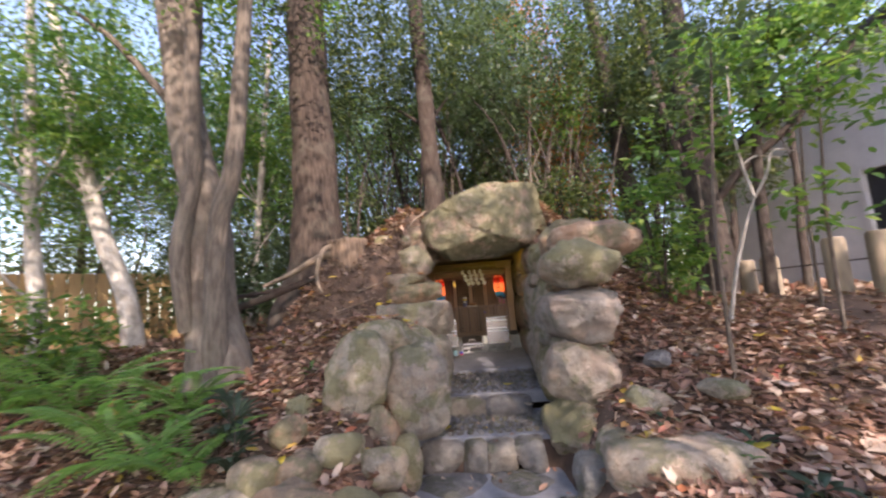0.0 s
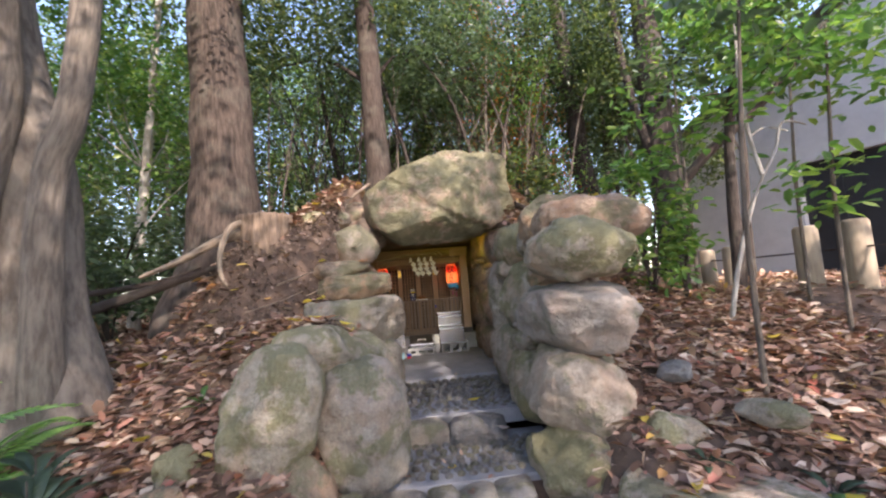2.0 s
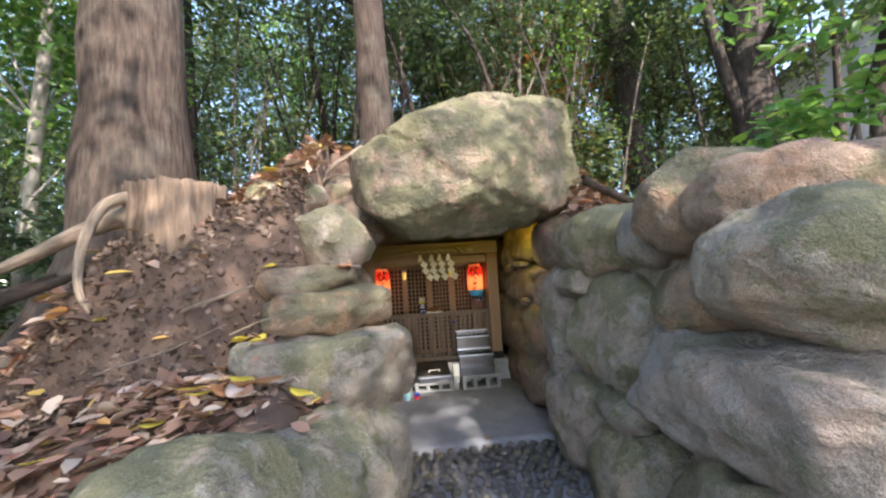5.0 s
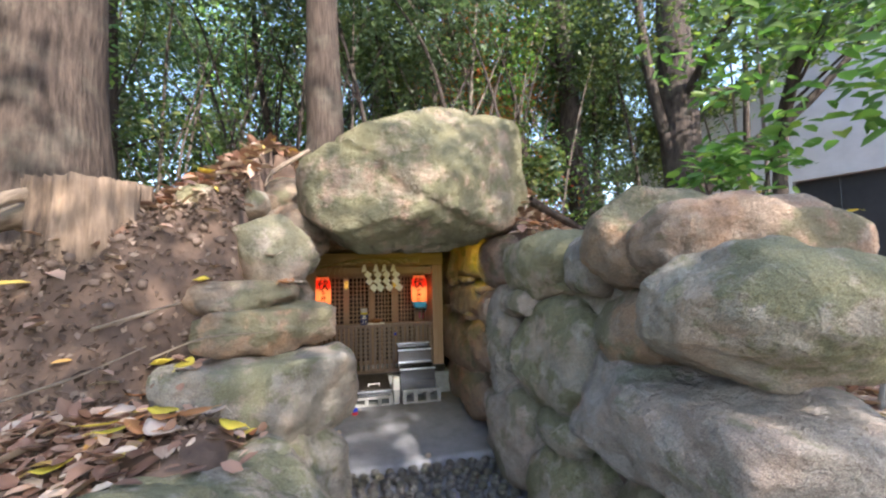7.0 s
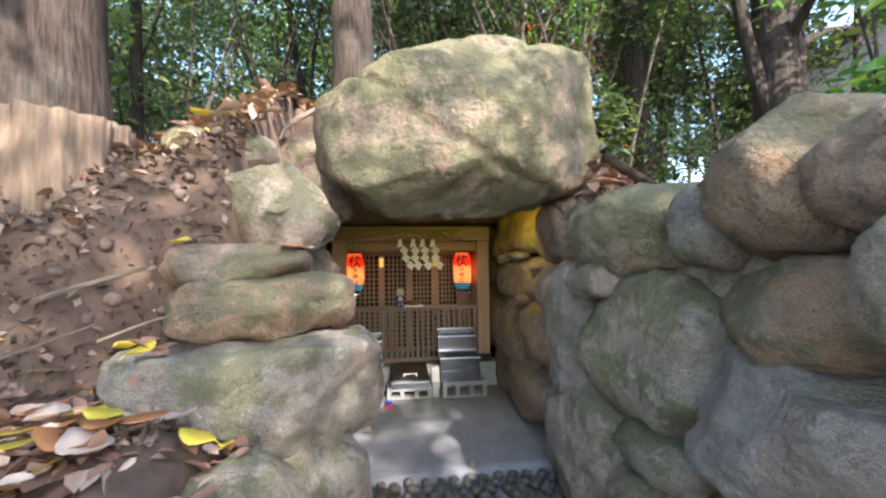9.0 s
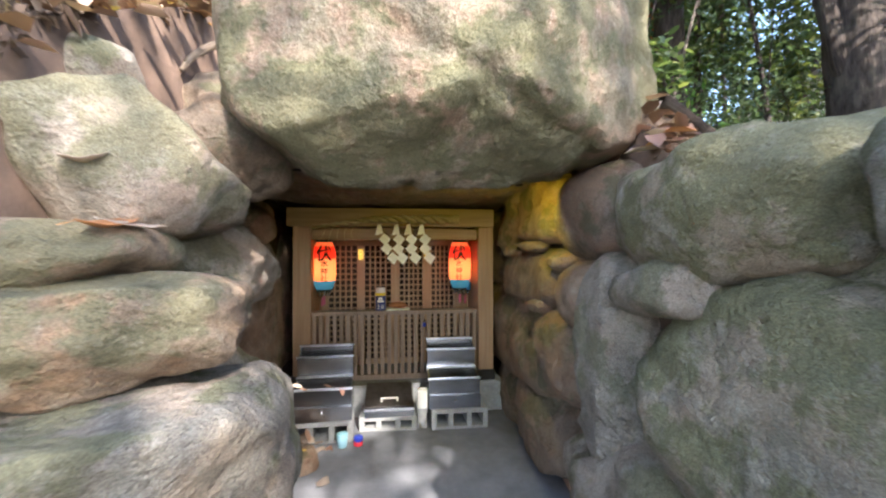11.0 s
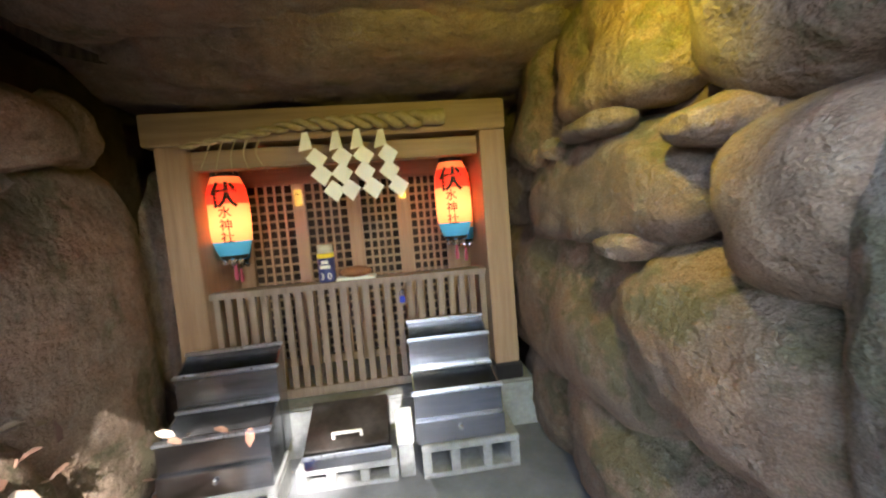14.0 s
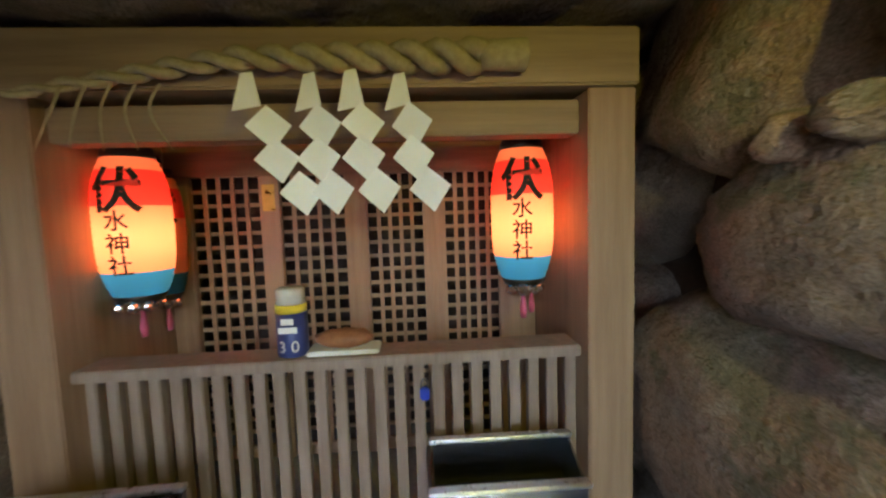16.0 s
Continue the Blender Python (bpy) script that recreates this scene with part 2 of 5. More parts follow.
    ob.parent = parent
    if label:
        ob["label"] = label
    return ob


def part(name, bm, mat, parent=None, label="", smooth=False):
    me = bpy.data.meshes.new(name)
    bm.to_mesh(me)
    bm.free()
    me.materials.append(mat)
    if smooth:
        me.polygons.foreach_set("use_smooth", [True] * len(me.polygons))
    ob = new(name, me)
    ob.parent = parent
    if label:
        ob["label"] = label
    return ob


def thing(name, at, label, category, group="", rz=0.0):
    ob = new(name)
    ob.empty_display_size = 0.1
    ob.matrix_basis = pose(*at, 0, 0, rz)
    return tagged(ob, label, category, group)


def box_bm(x0, x1, y0, y1, z0, z1, bevel=0.004, bm=None, m=None):
    own = bm is None
    bm = bm or bmesh.new()
    made = bmesh.ops.create_cube(bm, size=1.0)["verts"]
    mat = Matrix.Translation(((x0 + x1) / 2, (y0 + y1) / 2, (z0 + z1) / 2)) @ Matrix.Diagonal((x1 - x0, y1 - y0, z1 - z0, 1))
    bmesh.ops.transform(bm, matrix=(m @ mat) if m else mat, verts=made)
    if bevel and own:
        bmesh.ops.bevel(bm, geom=bm.edges[:], offset=bevel, segments=2, affect="EDGES", clamp_overlap=True)
    return bm


def box(name, ext, mat, parent=None, label="", bevel=0.004):
    return part(name, box_bm(*ext, bevel), mat, parent, label)


def lathe_bm(profile, seg=24, squash=1.0):
    """Turned shape round z from (radius, height) pairs."""
    bm = bmesh.new()
    rings = []
    for r, z in profile:
        rings.append([bm.verts.new((r * math.cos(2 * math.pi * i / seg), squash * r * math.sin(2 * math.pi * i / seg), z)) for i in range(seg)])
    for a, b in zip(rings, rings[1:]):
        for i in range(seg):
            bm.faces.new((a[i], a[(i + 1) % seg], b[(i + 1) % seg], b[i]))
    bm.faces.new(list(reversed(rings[0])))
    bm.faces.new(rings[-1])
    return bm


def tube_data(points, radii, seg=10, wobble=0.0, seed=0, flute=0.0):
    """A tapering tube along points; returns verts, faces and the uv of each loop."""
    pts = [Vector(p) for p in points]
    verts, faces, uvs = [], [], []
    run = 0.0
    ref = Vector((1, 0, 0))
    for i, p in enumerate(pts):
        d = (pts[min(i + 1, len(pts) - 1)] - pts[max(i - 1, 0)]).normalized()
        a = (ref - d * ref.dot(d))
        a = a.normalized() if a.length > 0.1 else d.orthogonal().normalized()
        b = d.cross(a)
        if i:
            run += (p - pts[i - 1]).length
        for k in range(seg):
            ang = 2 * math.pi * k / seg
            w = 1 + wobble * noise.noise((math.cos(ang) * 1.3 + seed, math.sin(ang) * 1.3, run * 1.5 + seed * 3))
            w += flute * max(0.0, 1 - i / 5) * math.cos(5 * ang + seed)
            verts.append(p + (a * math.cos(ang) + b * math.sin(ang)) * radii[i] * w)
    run = [0.0]
    for i in range(1, len(pts)):
        run.append(run[-1] + (pts[i] - pts[i - 1]).length)
    for i in range(len(pts) - 1):
        for k in range(seg):
            k2 = (k + 1) % seg
            faces.append((i * seg + k, i * seg + k2, (i + 1) * seg + k2, (i + 1) * seg + k))
            uvs += [(k / seg, run[i]), ((k + 1) / seg, run[i]), ((k + 1) / seg, run[i + 1]), (k / seg, run[i + 1])]
    return verts, faces, uvs


def smooth_path(points, radii, steps):
    """Catmull-Rom through the points, with the radii carried along."""
    pts = [Vector(p) for p in points]
    out, rad = [], []
    for i in range(len(pts) - 1):
        p0, p1, p2, p3 = pts[max(i - 1, 0)], pts[i], pts[i + 1], pts[min(i + 2, len(pts) - 1)]
        for s in range(steps):
            t = s / steps
            out.append(0.5 * (2 * p1 + (p2 - p0) * t + (2 * p0 - 5 * p1 + 4 * p2 - p3) * t * t + (3 * p1 - p0 - 3 * p2 + p3) * t ** 3))
            rad.append(radii[i] + (radii[i + 1] - radii[i]) * t)
    return out + [pts[-1]], rad + [radii[-1]]


def tubes(name, list_of, mat, parent=None, seg=10, label="", wobble=0.1, flute=0.0, steps=4):
    """One mesh of one or more smooth tapering tubes: each a pair of points and radii."""
    verts, faces, uvs = [], [], []
    for j, (pts, rad) in enumerate(list_of):
        pts, rad = smooth_path(pts, rad, steps)
        v, f, u = tube_data(pts, rad, seg, wobble, j * 1.7 + pts[0].x, flute)
        faces += [tuple(i + len(verts) for i in q) for q in f]
        verts += v
        uvs += u
    ob = mesh_object(name, verts, faces, mat, parent, True, label)
    layer = ob.data.uv_layers.new(name="bark")
    layer.data.foreach_set("uv", [c for uv in uvs for c in uv])
    return ob


def leaf_mesh(name, places, sizes, mat, parent=None, rng=None, droop=0.3, slim=0.45, flat=0.5, cup=0.0, oval=False):
    """Many small leaves in one mesh, each folded along its midrib; oval: with rounded flanks."""
    rng = rng or np.random.default_rng(1)
    n = len(places)
    places = np.asarray(places, float)
    ax = rng.normal(size=(n, 3))
    ax[:, 2] = ax[:, 2] * flat - droop
    ax /= np.linalg.norm(ax, axis=1)[:, None]
    up = rng.normal(size=(n, 3)) * flat
    up[:, 2] += 1.0
    side = np.cross(ax, up)
    side /= np.linalg.norm(side, axis=1)[:, None] + 1e-9
    nor = np.cross(side, ax)
    s = np.asarray(sizes, float)[:, None]
    fold = rng.uniform(0.02, 0.16, (n, 1)) + cup
    curl = rng.uniform(-0.10, 0.22, (n, 1))
    wide = slim * rng.uniform(0.75, 1.2, (n, 1))
    tip = places + ax * s - nor * s * curl
    if oval:
        ring = [places]
        for u, w in ((0.28, 0.42), (0.70, 0.40)):
            ring.append(places + ax * s * u + side * s * wide * w + nor * s * (fold - curl * u * u))
        ring.append(tip)
        for u, w in ((0.70, 0.40), (0.28, 0.42)):
            ring.append(places + ax * s * u - side * s * wide * w + nor * s * (fold - curl * u * u))
        count, quads = 6, ([0, 3, 2, 1], [0, 5, 4, 3])
    else:
        mid = places + ax * s * 0.45
        ring = [places, mid + side * s * wide * 0.5 + nor * s * fold, tip, mid - side * s * wide * 0.5 + nor * s * fold]
        count, quads = 4, ([0, 2, 1], [0, 3, 2])
    v = np.stack(ring, 1).reshape(-1, 3)
    base = np.arange(n)[:, None] * count
    loops = np.concatenate([base + q for q in quads], 1).reshape(-1)
    k = len(quads[0])
    me = bpy.data.meshes.new(name)
    me.vertices.add(n * count)
    me.vertices.foreach_set("co", v.reshape(-1))
    me.loops.add(n * 2 * k)
    me.loops.foreach_set("vertex_index", loops)
    me.polygons.add(n * 2)
    me.polygons.foreach_set("loop_start", np.arange(n * 2) * k)
    me.update(calc_edges=True)
    me.validate()
    me.materials.append(mat)
    ob = new(name, me)
    ob.parent = parent
    return ob


def boulder(name, at, radii, rz, mat, label, seed, tilt=0.0, lean=0.0, block=2.8, rough=0.08, group="", level=4, category="boulder", cuts=(), grooves=(), facets=9, coarse=1.4, loose=0.6):
    """A weathered granite boulder: a rounded block with split faces, dents, seams and a coarse skin.
    cuts: extra faces (normal, distance from the middle in radii); grooves: (normal, offset, depth)."""
    bm = bmesh.new()
    bmesh.ops.create_icosphere(bm, subdivisions=level, radius=1.0)
    rnd = random.Random(seed)
    faces = [(Vector((rnd.uniform(-1, 1), rnd.uniform(-1, 1), rnd.uniform(-1, 1))).normalized(), rnd.uniform(0.80, 0.98)) for _ in range(facets)]
    faces += [(Vector(n).normalized(), d) for n, d in cuts]
    seams = [(Vector(n).normalized(), d, e) for n, d, e in grooves]
    if rnd.random() < loose:
        seams.append((Vector((rnd.uniform(-1, 1), rnd.uniform(-1, 1), rnd.uniform(-1, 1))).normalized(), rnd.uniform(-0.4, 0.4), 0.035))
    off = Vector((rnd.uniform(-50, 50), rnd.uniform(-50, 50), rnd.uniform(-50, 50)))
    size = (radii[0] * radii[1] * radii[2]) ** (1 / 3)
    for v in bm.verts:
        d = v.co.normalized()
        r = (abs(d.x) ** block + abs(d.y) ** block + abs(d.z) ** block) ** (-1 / block)
        q = d * r
        for nrm, lim in faces:
            over = q.dot(nrm) - lim
            if over > 0:
                q -= nrm * (over * 0.88)
        k = q * 1.3 + off
        lump = noise.fractal(k, 1.0, 2.1, 5) * rough + noise.noise(k * 0.6) * rough * 1.0
        for nrm, lim, deep in seams:
            dist = q.dot(nrm) - lim + 0.10 * noise.noise(k * 1.7)
            lump -= deep * math.exp(-(dist / 0.035) ** 2)
        q = q * (1 + lump)
        p = Vector((q.x * radii[0], q.y * radii[1], q.z * radii[2]))
        w = p * 7.0 + off
        skin = noise.fractal(w, 0.9, 2.2, 4) * 0.011 - abs(noise.noise(w * 0.55)) * 0.016
        v.co = p + d * skin * coarse * min(1.4, size / 0.28)
    ob = part(name, bm, mat, None, "", True)
    ob.matrix_basis = pose(*at, tilt, lean, rz)
    return tagged(ob, label, category, group)

# ---- the large structure ----


def ease(a, b, x):
    t = min(1.0, max(0.0, (x - a) / (b - a)))
    return t * t * (3 - 2 * t)


def hill(x, y):
    """Height of the wooded slope, the bank with the stump and the mound over the grotto."""
    side = min(1.0, abs(x - 0.15) / 1.0)
    h = -0.2 + 1.25 * ease(1.3, 6.0, y) * (0.35 + 0.65 * side)
    h += 2.75 * math.exp(-((x - 0.5) ** 2 / 3.4 + (y - 7.9) ** 2 / 5.2))
    left = ease(-2.6, -1.7, x) * (1 - ease(-0.75, -0.45, x))
    h += left * (0.16 * ease(4.1, 4.6, y) + 0.60 * ease(5.22 - 0.30 * ease(-1.08, -1.30, x), 5.52 - 0.22 * ease(-1.08, -1.30, x), y)) * (1 - 0.8 * ease(6.2, 8, y))
    h += 0.45 * ease(9, 20, y) - 0.5 * ease(20, 60, y)
    h += 0.07 * noise.noise((x * 0.9, y * 0.9, 0)) + 0.03 * noise.noise((x * 3.1, y * 3.1, 4))
    h += left * ease(5.0, 5.2, y) * (1 - ease(5.7, 6.0, y)) * (0.05 * noise.noise((x * 6, y * 6, 2)) + 0.03 * noise.noise((x * 15, y * 15, 7)))
    h -= 0.32 * math.exp(-((x + 0.84) / 0.36) ** 2 - ((y - 5.12) / 0.20) ** 2)
    path = (1 - ease(0.55, 1.1, abs(x - 0.12))) * (1 - ease(3.9, 4.6, y))
    return h * (1 - path) - 0.24 * path


def in_passage(x, y):
    return (-0.66 if y < 5.2 else -0.78) < x < (1.02 if y < 4.6 else 1.12) and 4.08 < y < 8.7


def ground_height(x, y):
    if in_passage(x, y):
        return 0.02
    return hill(x, y)


def axis(lo, hi, fine_lo, fine_hi, step):
    near = list(np.arange(fine_lo, fine_hi + 1e-6, step))
    out, d, v = [], step, fine_hi
    while v < hi:
        d *= 1.35
        v += d
        out.append(min(v, hi))
    back, d, v = [], step, fine_lo
    while v > lo:
        d *= 1.35
        v -= d
        back.append(max(v, lo))
    return back[::-1] + near + out


xs, ys = axis(-300, 300, -5.5, 6.0, 0.065), axis(-300, 300, -1.5, 11.0, 0.065)
ground = mesh_object("ground", [(x, y, ground_height(x, y)) for y in ys for x in xs],
                     [(j * len(xs) + i, j * len(xs) + i + 1, (j + 1) * len(xs) + i + 1, (j + 1) * len(xs) + i) for j in range(len(ys) - 1) for i in range(len(xs) - 1)], SOIL, None, True)
tagged(ground, "dark woodland soil sloping up to a mound", "ground", "", "structure")

# earth that covers the grotto
mx, my = np.arange(-0.95, 1.36, 0.1), np.arange(6.75, 9.11, 0.1)
top = [(x, y, hill(x, y) - (0.3 * max(0, 7.0 - y))) for y in my for x in mx]
low = [(x, y, max(2.24, min(2.5, hill(x, y) - 0.25))) for y in my for x in mx]
nx, ny = len(mx), len(my)
quads = [(j * nx + i, j * nx + i + 1, (j + 1) * nx + i + 1, (j + 1) * nx + i) for j in range(ny - 1) for i in range(nx - 1)]
under = [tuple(nx * ny + k for k in reversed(q)) for q in quads]
ring = [i for i in range(nx)] + [j * nx + nx - 1 for j in range(1, ny)] + [(ny - 1) * nx + i for i in range(nx - 2, -1, -1)] + [j * nx for j in range(ny - 2, 0, -1)]
skirt = [(a, nx * ny + a, nx * ny + b, b) for a, b in zip(ring, ring[1:] + ring[:1])]
tagged(mesh_object("mound_top", top + low, quads + under + skirt, SOIL, None, True), "leaf-strewn earth heaped over the stone grotto", "mound", "", "structure")
box("wall_back", (-1.25, 1.6, 8.45, 8.7, 0.0, 2.42), EARTH, None, "", 0.05)
tagged(bpy.data.objects["wall_back"], "packed dark earth behind the shrine", "wall", "", "structure")

# floor of the grotto, rising a little towards the shrine
FLOOR_Z = 0.45
fx, fy = np.arange(-0.85, 1.16, 0.1), np.arange(6.15, 8.56, 0.1)
fv = [(x, y, 0.335 + (FLOOR_Z - 0.335) * ease(6.15, 7.15, y) + 0.006 * noise.noise((x * 2, y * 2, 9))) for y in fy for x in fx]
fv += [(x, 6.15, 0.1) for x in fx]
w = len(fx)
ff = [(j * w + i, j * w + i + 1, (j + 1) * w + i + 1, (j + 1) * w + i) for j in range(len(fy) - 1) for i in range(w - 1)]
ff += [(len(fy) * w + i, len(fy) * w + i + 1, i + 1, i) for i in range(w - 1)]
tagged(mesh_object("floor", fv, ff, FLOOR_MAT, None, True), "worn grey concrete floor of the grotto", "floor", "", "structure")

# ---- boulders of the walls ----
MOSSY = "rounded granite boulder with greenish moss film"
WALL = "boulders of the grotto wall"
# stones of the two walls: material, spans in x, y and z, turn, squareness, label
RIGHT_STONES = [
    (ROCK, (0.73, 1.50), (3.66, 4.34), (1.425, 1.885), -8, 2.5, "broad mossy granite boulder on top of the stack"),
    (ROCK_PALE, (0.74, 1.46), (3.66, 4.88), (0.885, 1.43), 0, 3.8, "long squared pale granite block in the stack"),
    (ROCK_PALE, (0.72, 1.40), (3.68, 4.70), (0.34, 0.93), -4, 3.4, "pale-faced granite boulder low in the stack"),
    (ROCK, (0.68, 1.22), (3.64, 4.45), (-0.12, 0.43), 3, 2.8, "mossy granite boulder at the foot of the stack"),
    (ROCK_BROWN, (0.90, 1.55), (4.40, 4.92), (1.68, 2.19), -8, 2.7, "rusty brown granite boulder on the wall top"),
    (ROCK_IN, (0.92, 1.85), (4.02, 4.56), (1.68, 2.10), -12, 2.5, "grey granite boulder leaning on a rusty one"),
    (ROCK, (0.95, 1.45), (4.74, 5.12), (1.63, 2.01), 0, 2.3, "small rounded granite boulder on the wall top"),
    (ROCK, (0.89, 1.55), (5.09, 6.00), (1.58, 2.09), 0, 2.5, "large grey granite boulder beneath the capstone"),
    (ROCK_BROWN, (0.92, 1.40), (4.29, 4.87), (1.28, 1.70), 0, 2.5, "plain brownish granite boulder wedged in the wall"),
    (ROCK, (0.86, 1.50), (4.82, 5.84), (0.89, 1.65), 0, 2.4, "large green-tinged granite boulder in the wall"),
    (ROCK_PALE, (0.88, 1.35), (5.38, 5.92), (1.455, 1.69), 0, 2.7, "pale wedge of granite between larger boulders"),
    (ROCK_PALE, (0.87, 1.40), (5.74, 6.16), (0.70, 1.70), 0, 3.0, "tall speckled granite boulder set on end"),
    (ROCK_PALE, (0.84, 1.40), (5.36, 6.30), (0.20, 1.04), 0, 2.6, "pale granite boulder low in the wall"),
    (ROCK, (0.87, 1.15), (4.88, 5.40), (0.76, 0.97), 0, 2.5, "small rounded packing stone under a boulder"),
    (ROCK, (0.80, 1.40), (4.60, 5.46), (0.15, 0.80), 0, 2.8, "mossy granite boulder at the foot of the wall"),
    (ROCK_IN, (0.91, 1.45), (5.84, 6.50), (1.635, 2.11), 0, 2.7, "broad granite boulder high in the grotto wall"),
    (ROCK_IN, (0.90, 1.40), (6.46, 7.10), (1.735, 2.14), 0, 3.2, "squared granite block high in the grotto wall"),
    (ROCK_IN, (0.92, 1.40), (7.00, 7.74), (1.64, 2.15), 0, 4.0, "dark squared block beside the shrine beam"),
    (ROCK_IN, (0.895, 1.40), (6.40, 7.40), (1.36, 1.735), 0, 4.0, "squared granite block in the grotto wall"),
    (ROCK_IN, (0.90, 1.20), (6.29, 6.51), (1.595, 1.70), 0, 2.4, "small packing stone between boulders"),
    (ROCK_IN, (0.89, 1.35), (5.92, 6.40), (1.29, 1.665), 0, 2.6, "greyish granite boulder in the grotto wall"),
    (ROCK_IN, (0.89, 1.35), (6.06, 6.82), (0.92, 1.405), 0, 2.8, "greyish granite boulder in the grotto wall"),
    (ROCK_IN, (0.90, 1.40), (6.50, 7.74), (0.78, 1.42), 0, 3.8, "broad brownish granite boulder in the grotto wall"),
    (ROCK_IN, (0.88, 1.20), (6.56, 6.80), (1.34, 1.425), 0, 2.4, "thin wedge of granite between boulders"),
    (ROCK_IN, (0.89, 1.35), (6.26, 7.22), (0.38, 0.93), 0, 2.8, "granite boulder at the foot of the grotto wall"),
    # added backing blocks: close gaps and stop daylight leaking between the stones
    (ROCK, (1.12, 1.60), (4.20, 5.98), (0.10, 1.78), 0, 7.0, "rough bedrock behind the wall stones"),
    (ROCK_IN, (1.10, 1.70), (5.90, 7.80), (0.40, 2.08), 0, 7.0, "rough bedrock behind the wall stones"),
    (ROCK_IN, (0.93, 1.40), (7.10, 8.00), (0.36, 0.86), 0, 3.0, "granite boulder at the foot of the grotto wall"),
    (ROCK_IN, (0.95, 1.45), (7.45, 8.30), (0.70, 1.45), 0, 3.0, "granite boulder beside the shrine"),
    (ROCK_IN, (0.95, 1.45), (7.50, 8.45), (1.38, 2.06), 0, 3.0, "granite boulder beside the shrine"),
    (ROCK_IN, (0.89, 1.02), (7.13, 7.21), (1.655, 1.74), 0, 2.6, "small packing stone between boulders"),
    (ROCK_IN, (0.885, 1.02), (7.01, 7.11), (1.665, 1.745), 0, 2.6, "small packing stone between boulders"),
    (ROCK_IN, (0.89, 1.04), (6.64, 6.99), (1.69, 1.765), 0, 2.6, "thin packing stone between blocks"),
]
LEFT_STONES = [
    (ROCK, (-1.31, -0.74), (3.55, 4.10), (0.28, 1.18), 14, 2.6, "leaning mossy granite boulder"),
    (ROCK, (-1.12, -0.54), (3.86, 4.40), (0.86, 1.25), 12, 2.5, "mossy granite boulder resting on two others"),
    (ROCK, (-0.84, -0.20), (3.76, 4.42), (0.10, 0.99), 12, 2.7, "tall mossy granite boulder beside the steps"),
    (ROCK_BROWN, (-1.25, -0.68), (3.50, 4.04), (-0.10, 0.58), 10, 2.6, "pale buff boulder at the foot of the wall"),
    (ROCK, (-1.66, -1.40), (3.60, 3.92), (0.34, 0.64), 0, 2.4, "small mossy stone at the foot of the wall"),
    (ROCK, (-1.66, -1.24), (3.46, 3.86), (0.02, 0.40), 0, 2.5, "mossy stone at the foot of the wall"),
    (ROCK, (-0.74, -0.46), (3.52, 3.86), (-0.20, 0.26), 8, 2.6, "small mossy stone beside the step"),
    (ROCK, (-1.20, -0.16), (4.98, 5.84), (0.90, 1.43), 15, 3.6, "broad flat-topped mossy boulder"),
    (ROCK_BROWN, (-1.04, -0.30), (5.18, 5.80), (1.38, 1.66), 14, 3.6, "flat weathered stone in the wall"),
    (ROCK_BROWN, (-1.05, -0.50), (5.22, 5.78), (1.56, 1.79), 10, 3.4, "flat weathered stone in the wall"),
    (ROCK_PALE, (-0.98, -0.36), (5.38, 6.06), (1.70, 2.20), 18, 5.0, "pale angular stone beneath the capstone"),
    (ROCK, (-1.20, -0.92), (5.54, 5.82), (2.16, 2.36), 25, 2.3, "small pale stone among leaves on the bank"),
    (ROCK, (-0.98, -0.68), (5.64, 5.92), (2.16, 2.36), 25, 2.3, "small pale stone among leaves on the bank"),
    (ROCK, (-1.28, -0.40), (4.22, 4.80), (0.62, 1.13), 12, 2.6, "mossy boulder below a pocket of leaves"),
    (ROCK, (-0.82, -0.24), (5.05, 5.70), (0.22, 1.02), 30, 2.8, "green-tinged boulder beside the cobbled landing"),
    (ROCK, (-0.84, -0.26), (4.46, 5.20), (0.16, 1.08), 6, 2.8, "mossy boulder beside the steps"),
    # paler rock on this stone stands in for sky light from the mouth
    (ROCK_PALE, (-1.10, -0.47), (5.94, 6.84), (1.43, 1.83), 0, 3.2, "rough pale boulder jutting from the grotto wall"),
    (ROCK, (-1.05, -0.44), (5.56, 6.54), (0.62, 1.37), 0, 2.8, "green-tinged boulder low in the grotto wall"),
    (ROCK_GREY, (-1.05, -0.60), (6.10, 6.66), (1.78, 2.00), 0, 2.4, "grey angular stone high in the grotto wall"),
    (ROCK_GREY, (-0.95, -0.56), (5.94, 6.28), (1.92, 2.12), 0, 2.6, "grey stone wedged beneath the capstone"),
    (ROCK_IN, (-1.10, -0.62), (6.60, 7.26), (1.72, 2.00), 0, 2.6, "brown boulder high beside the shrine"),
    (ROCK_IN, (-1.15, -0.70), (7.10, 7.46), (1.76, 2.06), 0, 2.6, "brown boulder high beside the shrine"),
    (ROCK_IN, (-1.15, -0.66), (6.68, 7.62), (0.36, 1.82), 0, 3.4, "tall brown slab of rock beside the shrine"),
    (ROCK_IN, (-1.15, -0.72), (6.10, 6.78), (1.08, 1.50), 0, 2.6, "dark boulder in the grotto wall"),
    (ROCK_IN, (-1.05, -0.62), (6.30, 6.95), (0.34, 1.08), 0, 2.6, "dark boulder in the grotto wall"),
    (ROCK_IN, (-1.20, -0.71), (7.52, 8.45), (0.60, 2.08), 0, 3.2, "brown boulder beside the shrine"),
]
